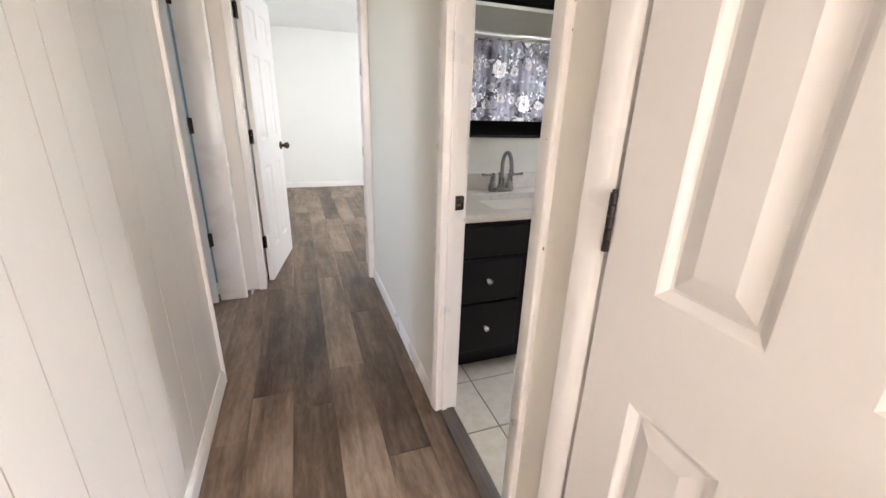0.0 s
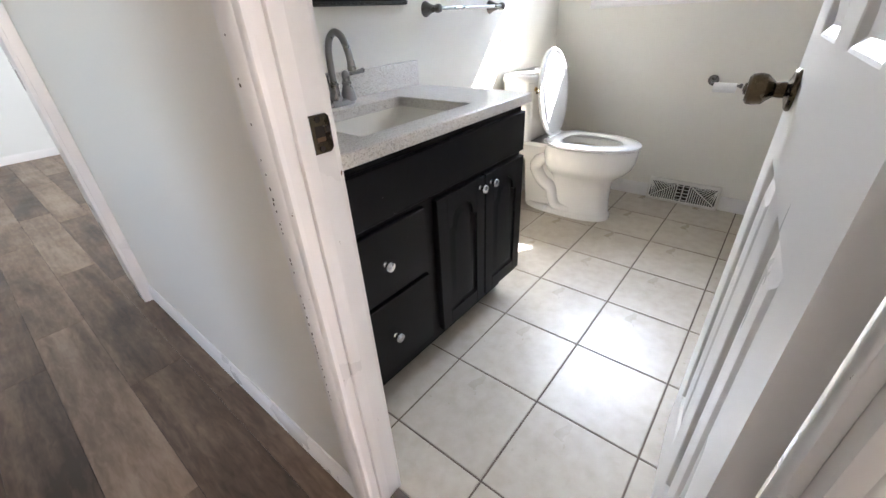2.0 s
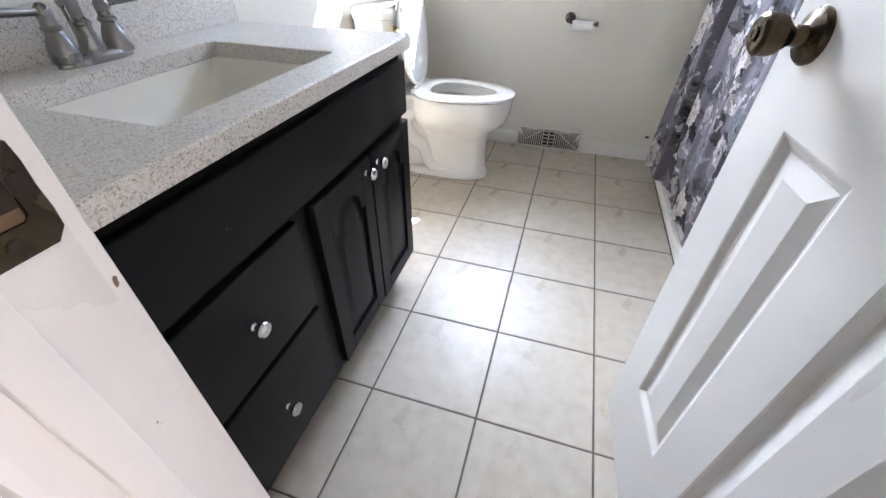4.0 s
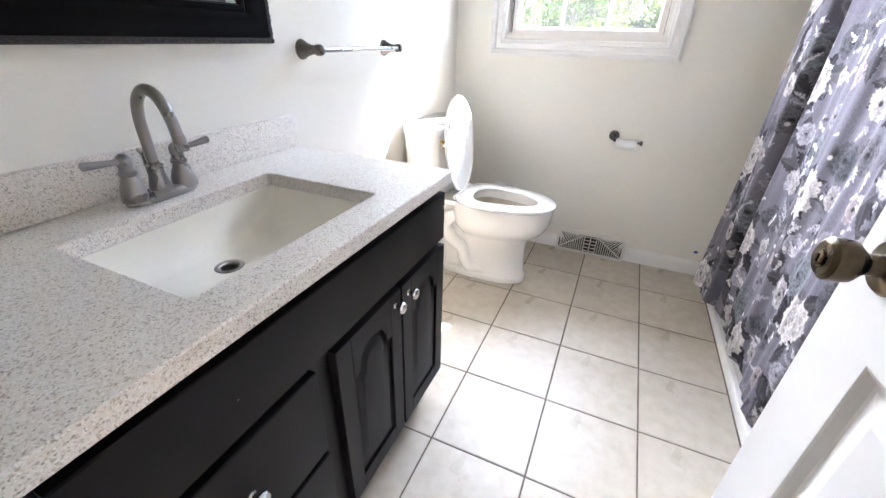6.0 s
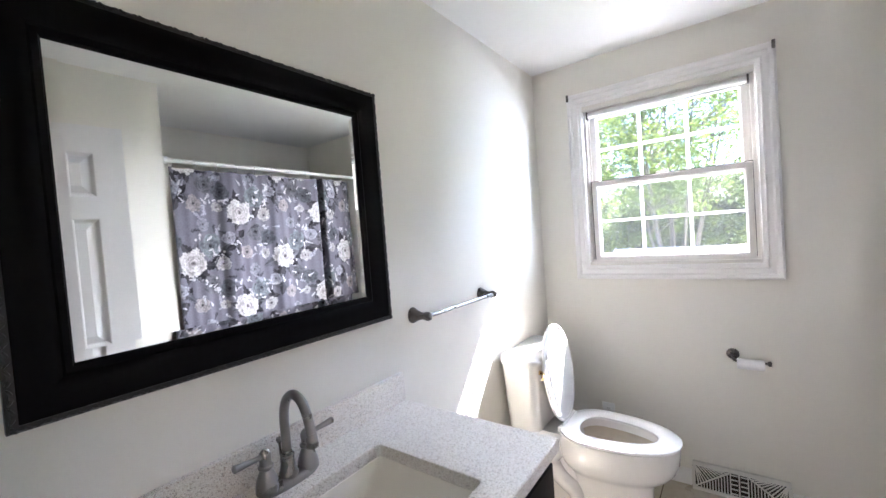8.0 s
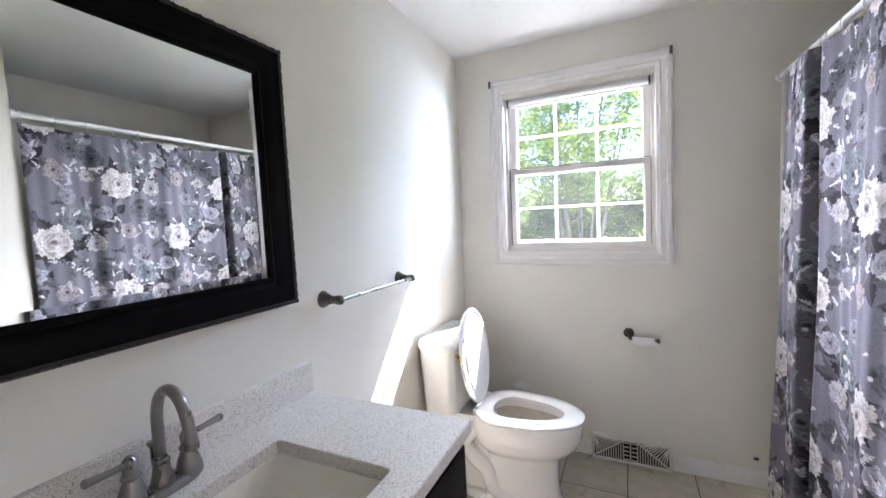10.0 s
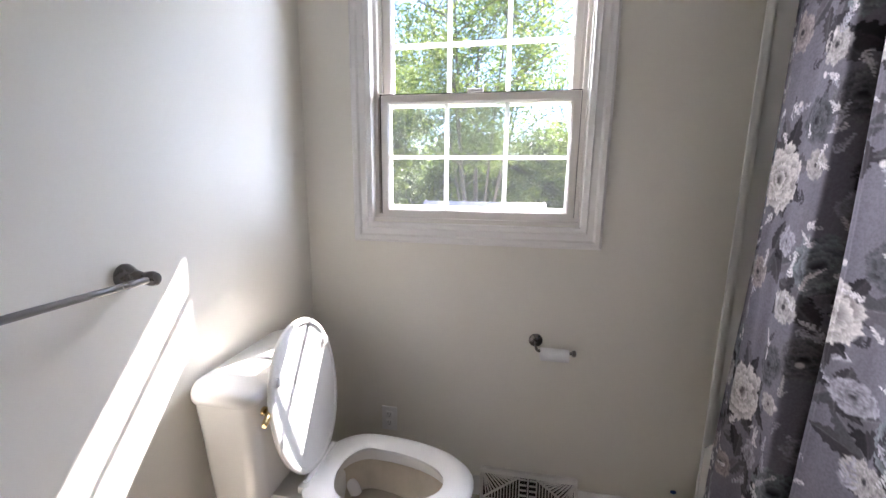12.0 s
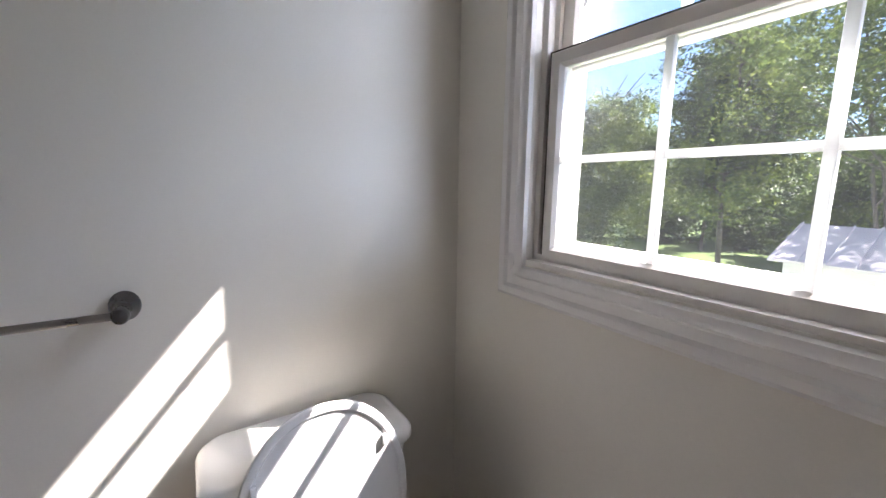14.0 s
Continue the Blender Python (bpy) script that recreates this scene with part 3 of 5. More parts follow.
jamb("door_jamb", [(HALL_L - 0.152, HALL_L + 0.003, 0.69, 0.69 + T, 0, HEAD - 0.001), (HALL_L - 0.152, HALL_L + 0.003, -0.25 - T, -0.25, 0, HEAD - 0.001)], "grey-white jamb of the side room's doorway")


def baseboard(name, p, q, out, label, h=0.085, t=0.013):
    """A board along the wall from p to q; out: the way it stands from the wall."""
    p, q, out = Vector((*p, 0)), Vector((*q, 0)), Vector((*out, 0))
    sec = [(0, 0), (t, 0), (t, h * 0.72), (t * 0.75, h * 0.84), (t * 0.45, h * 0.93), (t * 0.35, h), (0, h)]
    bm = bmesh.new()
    loft(bm, [[e + out * u + Vector((0, 0, z)) for u, z in sec] for e in (p, q)])
    return setting(name, bm, TRIM_PAINT, label, "baseboard")


baseboard("baseboard", (HALL_L, -4.45), (HALL_L, -0.285), (1, 0), "white baseboard along the panelled hall wall")
baseboard("baseboard", (HALL_R, -0.715), (HALL_R, FARW), (-1, 0), "white baseboard along the hall wall", h=0.08)
baseboard("baseboard", (W, -0.013), (W, -0.752), (-1, 0), "white baseboard under the window")
baseboard("baseboard", (W, -1.162), (W, -1.60), (-1, 0), "white baseboard beside the floor register")
baseboard("baseboard", (0.98, 0.0), (W, 0.0), (0, -1), "white baseboard behind the toilet")
baseboard("baseboard", (XB, -1.58), (0.86, -1.58), (0, 1), "white baseboard behind the door")
baseboard("baseboard", (-0.95, 4.85), (2.6, 4.85), (0, -1), "white baseboard of the far room")
baseboard("baseboard", (-0.95, 1.0), (-0.95, 4.84), (1, 0), "white baseboard of the far room")
baseboard("baseboard", (-4.3, -2.3), (-4.3, FARW), (1, 0), "white baseboard of the side room")
baseboard("baseboard", (-1.23, FARW), (-4.28, FARW), (0, -1), "white baseboard of the side room")
setting("trim", boxes([(-1.03, -1.018, 0.735, FARW, 0, 0.018)], bevel=0.004), TRIM_PAINT, "short white shoe moulding by the doorways", "trim")

# ---------------------------------------------------------------- window


def on_east(base):
    return lambda a, b, h: Vector((base - h, a, b))


win = thing("window_1", (W, -0.69, 1.11), "white double-hung sash window with grilles and moulded casing", "window", kind="structure")
bm = bmesh.new()
frame_ring(bm, (-1.172, -0.213, 1.11, 2.203), [(0, 0), (0, 0.016), (0.010, 0.024), (0.024, 0.022), (0.032, 0.015), (0.052, 0.014), (0.058, 0.019), (0.066, 0.012), (0.076, 0.010), (0.080, 0.0)], on_east(W))
part("casing", bm, TRIM_PAINT, win, "white moulded picture-frame casing")
bm = bmesh.new()
frame_ring(bm, (-1.10, -0.28, 1.195, 2.105), [(0.0, 0.0), (0.012, 0.002), (0.012, -0.022), (0.026, -0.024), (0.026, -0.045), (0.038, -0.047), (0.038, -0.15), (0.0, -0.15)], on_east(W + 0.002))
part("window_frame", bm, VINYL_WHITE, win)


def sash(name, rect, base, rail, label):
    ob = part(name, frame_ring(bmesh.new(), rect, [(0, 0), (0.003, 0.003), (rail - 0.008, 0.003), (rail, -0.006), (rail, -0.028), (0, -0.028)], on_east(base)), VINYL_WHITE, win, label)
    a0, a1, b0, b1 = rect[0] + rail, rect[1] - rail, rect[2] + rail, rect[3] - rail
    for k in (1, 2):
        y = a0 + (a1 - a0) * k / 3
        part("muntin", boxes([(base + 0.004, base + 0.019, y - 0.008, y + 0.008, b0, b1)], bevel=0.003), GRILLE, ob)
    z = (b0 + b1) / 2
    for k in range(3):
        part("muntin", boxes([(base + 0.005, base + 0.018, a0 + (a1 - a0) * k / 3 + 0.008 * (k > 0), a0 + (a1 - a0) * (k + 1) / 3 - 0.008 * (k < 2), z - 0.0075, z + 0.0075)]), GRILLE, ob)
    pane = part("pane", boxes([(base + 0.0105, base + 0.0135, a0, a1, b0, b1)]), GLASS, ob)
    pane.visible_shadow = False
    return ob


sash("lower_sash", (-1.072, -0.318, 1.21, 1.68), W + 0.028, 0.034, "white lower sash with six panes")
sash("upper_sash", (-1.072, -0.318, 1.64, 2.092), W + 0.060, 0.040, "white upper sash with six panes")
# near-black ring that paints the shaded gap between sash and frame
bm = bmesh.new()
frame_ring(bm, (-1.0765, -0.3135, 1.2055, 1.6835), [(0, 0), (0.0045, 0), (0.0045, -0.010), (0, -0.010)], on_east(W + 0.0285))
part("sash_gap_strip", bm, DARKHOLE, win, "dark strip painted as the shaded gap round the lower sash")
mesh_screen = part("insect_screen", boxes([(W + 0.118, W + 0.1185, -1.058, -0.322, 1.236, 1.665)]), SCREEN, win, "grey insect screen outside the lower sash")
bm = bmesh.new()
frame_ring(bm, (-1.0615, -0.3185, 1.2335, 1.672), [(0, 0), (0.016, 0), (0.016, -0.008), (0, -0.008)], on_east(W + 0.114))
part("screen_frame", bm, VINYL_WHITE, win)
part("sash_lock", boxes([(W + 0.005, W + 0.028, -0.72, -0.66, 1.681, 1.692)], bevel=0.003), VINYL_WHITE, win)
bm = bmesh.new()
frame_ring(bm, (-1.16, -0.22, 1.135, 2.165), [(0, 0), (0, 0.03), (0.05, 0.03), (0.06, 0.02), (0.06, 0)], lambda a, b, h: Vector((W + 0.15 + h, a, b)))
part("outer_frame", bm, SIDING, win)
shade = thing("roller_shade", (W + 0.02, -0.69, 2.07), "rolled-up white roller shade on metal brackets at the window's top", "window shade")
bm = bmesh.new()
tube(bm, [(W + 0.013, -1.062, 2.066), (W + 0.013, -0.325, 2.066)], 0.0155, 16)
box(bm, W + 0.026, W + 0.0275, -1.055, -0.335, 2.050, 2.066)
box(bm, W + 0.023, W + 0.030, -1.055, -0.335, 2.042, 2.052, bevel=0.002)
part("fabric", bm, PLASTIC, shade, "white rolled fabric")
for y in (-1.068, -0.319):
    part("bracket", boxes([(W + 0.000, W + 0.028, y - 0.004, y + 0.004, 2.045, 2.088)], bevel=0.002), DARK_NICKEL, shade)
for y in (-1.163, -0.222):
    hook = thing("curtain_hook", (W - 0.03, y, 2.19), "small grey metal curtain rod hook on the casing corner", "hook", group="curtain hooks")
    part("plate", boxes([(W - 0.034, W - 0.024, y - 0.007, y + 0.007, 2.165, 2.205)], bevel=0.003), DARK_NICKEL, hook)

# ---------------------------------------------------------------- doors


def door_face(bm, w, h, y, sgn, cols, rows):
    """One moulded face: stiles and rails in plane y, panels sunk and raised again."""
    xs = sorted({0.0, w, *[c for p in cols for c in p]})
    zs = sorted({0.0, h, *[c for p in rows for c in p]})
    for xa, xb in zip(xs, xs[1:]):
        for za, zb in zip(zs, zs[1:]):
            inside = any(c0 <= xa and xb <= c1 for c0, c1 in cols) and any(r0 <= za and zb <= r1 for r0, r1 in rows)
            if not inside:
                bm.faces.new([bm.verts.new((x, y, z)) for x, z in ((xa, za), (xb, za), (xb, zb), (xa, zb))])
                continue
            rings = []
            for inset, depth in ((0, 0), (0.004, 0.0015), (0.015, 0.0088), (0.020, 0.0095), (0.046, 0.0028), (0.0485, 0.0022)):
                rings.append([Vector((x, y - sgn * depth, z)) for x, z in ((xa + inset, za + inset), (xb - inset, za + inset), (xb - inset, zb - inset), (xa + inset, zb - inset))])
            loft(bm, rings, cap=False)
            bm.faces.new([bm.verts.new(p) for p in rings[-1]])


def panel_door(name, m, w, label, thick=0.035, side=1, h=2.02, knob=True, knob_faces=(0, 1), metal=None):
    """A six-panel door, hinged at local x = 0; its thickness goes to +y (side 1) or -y (side -1)."""
    ob = thing(name, m, label, "door", kind="structure")
    st = 0.17 * w
    mid = 0.155 * w
    pw = (w - 2 * st - mid) / 2
    cols = [(st, st + pw), (w - st - pw, w - st)]
    rows = [(0.23, 0.853), (1.045, 1.61), (1.705, 1.90)]
    y0, y1 = (0.0, thick) if side > 0 else (-thick, 0.0)
    bm = bmesh.new()
    door_face(bm, w, h, y0, -1, cols, rows)
    door_face(bm, w, h, y1, 1, cols, rows)
    for a, b in (((0, 0), (w, 0)), ((w, 0), (w, h)), ((w, h), (0, h)), ((0, h), (0, 0))):
        bm.faces.new([bm.verts.new(p) for p in ((a[0], y0, a[1]), (b[0], y0, b[1]), (b[0], y1, b[1]), (a[0], y1, a[1]))])
    bmesh.ops.remove_doubles(bm, verts=bm.verts, dist=0.0002)
    bm.transform(Matrix.Translation((0, 0, 0.012)))
    part("leaf", bm, DOOR_PAINT, ob, "glossy white moulded six-panel leaf", smooth=8, local=True)
    if knob:
        for k in knob_faces:
            y, s = ((y0, -1), (y1, 1))[k]
            bm = bmesh.new()
            base = Matrix.Translation((w - 0.065, y, 0.972)) @ Matrix.Rotation(-s * math.pi / 2, 4, "X")
            lathe(bm, [(0.0, 0), (0.034, 0.0), (0.0345, 0.004), (0.031, 0.008), (0.020, 0.011), (0.0135, 0.014), (0.0125, 0.028), (0.017, 0.034), (0.0245, 0.042), (0.0265, 0.052), (0.0255, 0.064), (0.020, 0.0685), (0.0, 0.069)], base, 32)
            kb = part("knob", bm, metal or BRASS, ob, "antique brass round knob", local=True)
            bm = bmesh.new()
            lathe(bm, [(0.0, 0.0685), (0.010, 0.0685), (0.010, 0.0715), (0.008, 0.0725), (0.0, 0.0725)], base, 20)
            box(bm, w - 0.066, w - 0.064, y + s * 0.071, y + s * 0.074, 0.967, 0.977)
            part("privacy_button", bm, metal or BRASS, kb, local=True)
        part("latch_plate", boxes([(w - 0.0005, w + 0.0015, y0 + 0.006, y1 - 0.006, 0.955, 1.015)], bevel=0.0005), BRASS, ob, local=True)
    return ob


def hinge(name, x, y, z, axis_angle, parent, length=0.095, leaves=True):
    """A black butt hinge: knuckles and two leaves."""
    m = ORIGIN[parent.name].inverted() @ Matrix.Translation((x, y, z)) @ Matrix.Rotation(radians(axis_angle), 4, "Z")
    bm = bmesh.new()
    for k in range(5):
        lathe(bm, [(0.0, 0), (0.0062, 0.0005), (0.0062, length / 5 - 0.001), (0.0, length / 5 - 0.0005)], Matrix.Translation((0, 0, k * length / 5)), 12)
    lathe(bm, [(0.0, length), (0.0045, length), (0.004, length + 0.004), (0.0, length + 0.005)], None, 12)
    if leaves:
        box(bm, 0.003, 0.03, 0.002, 0.0045, 0.002, length - 0.002)
        box(bm, -0.03, -0.003, 0.002, 0.0045, 0.002, length - 0.002)
    bm.transform(m)
    return part(name, bm, HINGE_BLACK, parent, "black oil-rubbed butt hinge", local=True)


BATH_SWING = 5.0
bath_door = panel_door("door_1", pose(XB + 0.006, DOOR[0] + 0.003, 0, 0, 0, BATH_SWING), 0.638, "glossy white six-panel bathroom door standing open", metal=BRASS)
for z in (0.19, 0.98, 1.72):
    hinge("hinge", XB + 0.006, DOOR[0] - 0.001, z + 0.1, 50, bath_door)
closet_door = panel_door("door_2", pose(-0.142, CLOSET[1] - 0.003, 0, 0, 0, -90), 0.609, "glossy cream-white six-panel closet door, closed", knob_faces=(0,))
for z in (0.19, 1.090, 1.72):
    hinge("hinge", -0.1485, CLOSET[1] - 0.001, z, -90, closet_door, 0.1, False)
far_door = panel_door("door_3", pose(-0.918, 0.944, 0, 0, 0, 80), 0.752, "white six-panel door standing open into the far room", side=-1)
for z in (0.28, 1.04, 1.80):
    hinge("hinge", -0.912, 0.932, z, 40, far_door)
side_door = panel_door("door_4", pose(HALL_L - 0.16, 0.672, 0, 0, 0, 183), 0.9, "white six-panel door standing open into the side room", side=1)
for z in (0.40, 1.12, 1.80):
    hinge("hinge", HALL_L - 0.158, 0.668, z, 45, side_door)

strike = thing("strike_plate", (-0.06, DOOR[1], 0.99), "worn antique brass strike plate screwed to the door jamb", "strike plate")
bm = bmesh.new()
y = DOOR[1] - 0.0012
cx, cz = -0.058, 0.970
# plate with a real opening, rounded lip towards the bathroom
ring_o = [(-0.015, -0.028), (0.013, -0.028), (0.020, -0.023), (0.0225, 0.0), (0.020, 0.023), (0.013, 0.028), (-0.015, 0.028), (-0.0152, 0.0)]
ring_i = [(-0.009, -0.012), (0.006, -0.012), (0.009, -0.009), (0.009, 0.0), (0.009, 0.009), (0.006, 0.012), (-0.009, 0.012), (-0.0095, 0.0)]
rings = []
for ring, d in ((ring_o, 0.0), (ring_o, 0.0022), (ring_i, 0.0022), (ring_i, 0.0)):
    rings.append([Vector((cx + a, y - d + (0.004 * max(0, (a - 0.013) / 0.0095) if ring is ring_o else 0), cz + b)) for a, b in ring])
loft(bm, rings, cap=False)
part("plate", bm, BRASS, strike, "antique brass plate")
part("latch_hole", boxes([(cx - 0.0095, cx + 0.009, y - 0.0004, y + 0.001, cz - 0.012, cz + 0.012)]), DARKHOLE, strike)
part("chipped_wood", boxes([(cx - 0.007, cx + 0.008, y - 0.0009, y - 0.0004, cz - 0.0115, cz - 0.005)]), RAWWOOD, strike)
part("lip_slot", boxes([(cx + 0.0095, cx + 0.0175, y - 0.0026, y - 0.0018, cz + 0.001, cz + 0.010)], bevel=0.0003), DARKHOLE, strike)
part("bare_edge", boxes([(cx - 0.0163, cx - 0.0153, y - 0.0022, y + 0.0005, cz - 0.026, cz + 0.026)]), CHROME, strike, "bright worn plate edge")
for dz in (-0.021, 0.021):
    bm = bmesh.new()
    lathe(bm, [(0.0, 0), (0.0048, 0.0), (0.0044, 0.0014), (0.0, 0.0008)], Matrix.Translation((cx - 0.002, y - 0.0022, cz + dz)) @ Matrix.Rotation(math.pi / 2, 4, "X"), 14)
    part("screw", bm, DARKHOLE, strike)

def rounded(x0, x1, y0, y1, r, z, n=5):
    out = []
    for cx_, cy_, a0 in ((x1 - r, y1 - r, 0), (x0 + r, y1 - r, 90), (x0 + r, y0 + r, 180), (x1 - r, y0 + r, 270)):
        for k in range(n + 1):
            a = radians(a0 + 90 * k / n)
            out.append(Vector((cx_ + r * math.cos(a), cy_ + r * math.sin(a), z)))
    return out



# ---------------------------------------------------------------- vanity
VX0, VX1 = 0.012, 0.965
van = thing("vanity_cabinet", ((VX0 + VX1) / 2, -0.28, 0), "black painted bathroom vanity cabinet with arched doors", "cabinet")
bm = bmesh.new()
loft(bm, [rounded(VX0 + 0.01, VX1 - 0.03, -0.485, -0.015, 0.002, 0.0, 1), rounded(VX0 + 0.01, VX1 - 0.03, -0.485, -0.015, 0.002, 0.09, 1), rounded(VX0, VX1, -0.545, -0.015, 0.002, 0.0901, 1),
          rounded(VX0, VX1, -0.545, -0.015, 0.002, 0.825, 1), rounded(VX0 + 0.018, VX1 - 0.018, -0.527, -0.033, 0.002, 0.825, 1), rounded(VX0 + 0.018, VX1 - 0.018, -0.527, -0.033, 0.002, 0.11, 1)])
part("body", bm, CAB_PAINT, van, "black painted carcass with a recessed toe kick")


def slab_front(x0, x1, z0, z1, y=-0.5455, t=0.019):
    bm = bmesh.new()
    box(bm, x0, x1, y - t, y, z0, z1)
    bmesh.ops.bevel(bm, geom=[e for e in bm.edges if all(v.co.y < y - t + 0.001 for v in e.verts)], offset=0.006, segments=3, profile=0.6, affect="EDGES")
    return bm


part("false_front", slab_front(VX0 + 0.012, VX1 - 0.003, 0.652, 0.798), CAB_PAINT, van, "plain black drawer front under the basin")


def cabinet_knob(parent, x, z, y=-0.5645):
    bm = bmesh.new()
    m = Matrix.Translation((x, y, z)) @ Matrix.Rotation(math.pi / 2, 4, "X")
    lathe(bm, [(0.0, -0.001), (0.008, 0.0), (0.0075, 0.003), (0.0045, 0.006), (0.0045, 0.012), (0.009, 0.016), (0.0145, 0.020), (0.0155, 0.024), (0.0135, 0.028), (0.008, 0.0305), (0.0, 0.031)], m, 24)
    part("knob", bm, CHROME, parent, "round satin chrome knob")


for z0, z1, kz in ((0.412, 0.632, 0.527), (0.135, 0.398, 0.268)):
    d = part("drawer_front", slab_front(VX0 + 0.012, 0.378, z0, z1), CAB_PAINT, van, "black drawer front with chipped top edge")
    cabinet_knob(d, 0.199, kz)


def arch_line(x0, x1, spring, crown, n=14):
    """The cathedral curve from left to right: a shoulder, then a raised arch."""
    s = (x1 - x0) * 0.14
    out = [(x0, spring), (x0 + s * 0.6, spring), (x0 + s, spring + 0.006)]
    for k in range(1, n):
        a = math.pi * (1 - k / n)
        out.append(((x0 + x1) / 2 + ((x1 - x0) / 2 - s) * math.cos(a), spring + 0.006 + (crown - spring - 0.006) * math.sin(a) ** 0.8))
    return out + [(x1 - s, spring + 0.006), (x1 - s * 0.6, spring), (x1, spring)]


def arched_door(x0, x1, z0, z1, knob_x):
    y = -0.5455
    ix0, ix1, iz0 = x0 + 0.05, x1 - 0.05, z0 + 0.055
    spring, crown = z1 - 0.118, z1 - 0.05
    ob = part("door", boxes([(x0, x1, y - 0.012, y, z0, z1)]), CAB_PAINT, van, "black cabinet door with an arched raised panel")
    for nm, r in (("stile", (x0, ix0, z0, z1)), ("stile", (ix1, x1, z0, z1)), ("rail", (ix0, ix1, z0, iz0))):
        bm = bmesh.new()
        box(bm, r[0], r[1], y - 0.020, y - 0.012, r[2], r[3])
        bmesh.ops.bevel(bm, geom=[e for e in bm.edges if all(v.co.y < y - 0.019 for v in e.verts)], offset=0.0015, segments=1, affect="EDGES")
        part(nm, bm, CAB_PAINT, ob)
    bm = bmesh.new()
    top = arch_line(ix0, ix1, spring, crown)
    shape = top + [(ix1, z1), (ix0, z1)]
    for a, b in ((0, 1),):
        front = [bm.verts.new((px, y - 0.020, pz)) for px, pz in shape]
        back = [bm.verts.new((px, y - 0.012, pz)) for px, pz in shape]
        bm.faces.new(front)
        for k in range(len(shape)):
            j = (k + 1) % len(shape)
            bm.faces.new((front[k], front[j], back[j], back[k]))
    part("arched_rail", bm, CAB_PAINT, ob)
    outline = [(ix0, iz0), *top, (ix1, iz0)]
    c = Vector(((ix0 + ix1) / 2, (iz0 + crown) / 2 - 0.01))
    hw, hh = (ix1 - ix0) / 2, (crown - iz0) / 2
    rings = []
    for inset, h in ((0.007, 0.0125), (0.012, 0.0125), (0.030, 0.0195), (0.034, 0.020)):
        rings.append([Vector((c.x + (px - c.x) * (1 - inset / hw), y - h, c.y + (pz - c.y) * (1 - inset / hh))) for px, pz in outline])
    bm = bmesh.new()
    loft(bm, rings)
    part("raised_panel", bm, CAB_PAINT, ob)
    cabinet_knob(ob, knob_x, z1 - 0.035)
    return ob


arched_door(0.432, 0.692, 0.118, 0.632, 0.662)
arched_door(0.700, VX1 - 0.003, 0.118, 0.632, 0.730)

# counter with a rectangular cut-out
CZ = 0.86
counter = thing("countertop", (0.5, -0.29, CZ - 0.034), "pale speckled quartz vanity countertop with a backsplash", "countertop")
SX0, SX1, SY0, SY1 = 0.248, 0.722, -0.490, -0.152
CX0, CX1, CY0 = XB + 0.002, 0.984, -0.577
bm = bmesh.new()


outer = [rounded(CX0, CX1, CY0, -0.001, 0.004, CZ - 0.034), rounded(CX0, CX1, CY0, -0.001, 0.004, CZ - 0.003), rounded(CX0 + 0.003, CX1 - 0.003, CY0 + 0.003, -0.002, 0.004, CZ)]
inner = [rounded(SX0 - 0.002, SX1 + 0.002, SY0 - 0.002, SY1 + 0.002, 0.012, CZ), rounded(SX0, SX1, SY0, SY1, 0.012, CZ - 0.002), rounded(SX0, SX1, SY0, SY1, 0.012, CZ - 0.034)]
loft(bm, outer + inner + [outer[0]], cap=False)
bmesh.ops.remove_doubles(bm, verts=bm.verts, dist=0.00005)
part("slab", bm, STONE, counter)
bm = bmesh.new()
box(bm, CX0, 0.987, -0.021, -0.001, CZ + 0.0005, 0.957, bevel=0.0025)
part("backsplash", bm, STONE, counter)

basin = thing("sink_basin", (0.485, -0.32, 0.70), "cream white rectangular undermount china sink", "sink")
bm = bmesh.new()
DRX, DRY, DRZ = 0.472, -0.262, CZ - 0.128
rings = [rounded(SX0 - 0.012, SX1 + 0.012, SY0 - 0.012, SY1 + 0.012, 0.02, CZ - 0.0345), rounded(SX0 + 0.002, SX1 - 0.002, SY0 + 0.002, SY1 - 0.002, 0.016, CZ - 0.0345),
         rounded(SX0 + 0.007, SX1 - 0.012, SY0 + 0.005, SY1 - 0.005, 0.022, CZ - 0.055), rounded(SX0 + 0.016, SX1 - 0.045, SY0 + 0.012, SY1 - 0.012, 0.032, CZ - 0.095),
         rounded(SX0 + 0.032, SX1 - 0.085, SY0 + 0.028, SY1 - 0.024, 0.042, CZ - 0.115), rounded(SX0 + 0.075, SX1 - 0.13, SY0 + 0.075, SY1 - 0.05, 0.05, CZ - 0.123)]
low = [Vector((DRX + 0.028 * (p.x - DRX) / (p - Vector((DRX, DRY, p.z))).length, DRY + 0.028 * (p.y - DRY) / (p - Vector((DRX, DRY, p.z))).length, DRZ)) for p in rings[-1]]
loft(bm, rings + [low], cap=False)
part("bowl", bm, BASIN, basin, smooth=60)
bm = bmesh.new()
lathe(bm, [(0.0185, -0.02), (0.019, -0.003), (0.022, 0.0015), (0.028, 0.002), (0.0305, 0.0005), (0.0305, -0.002)], Matrix.Translation((DRX, DRY, DRZ)), 28)
bmesh.ops.delete(bm, geom=[f for f in bm.faces if len(f.verts) > 6], context="FACES")
part("drain_ring", bm, NICKEL, basin, "brushed metal drain ring")
bm = bmesh.new()
lathe(bm, [(0.0, 0.0), (0.019, 0.0)], Matrix.Translation((DRX, DRY, DRZ - 0.016)), 24)
part("drain_hole", bm, DARKHOLE, basin)

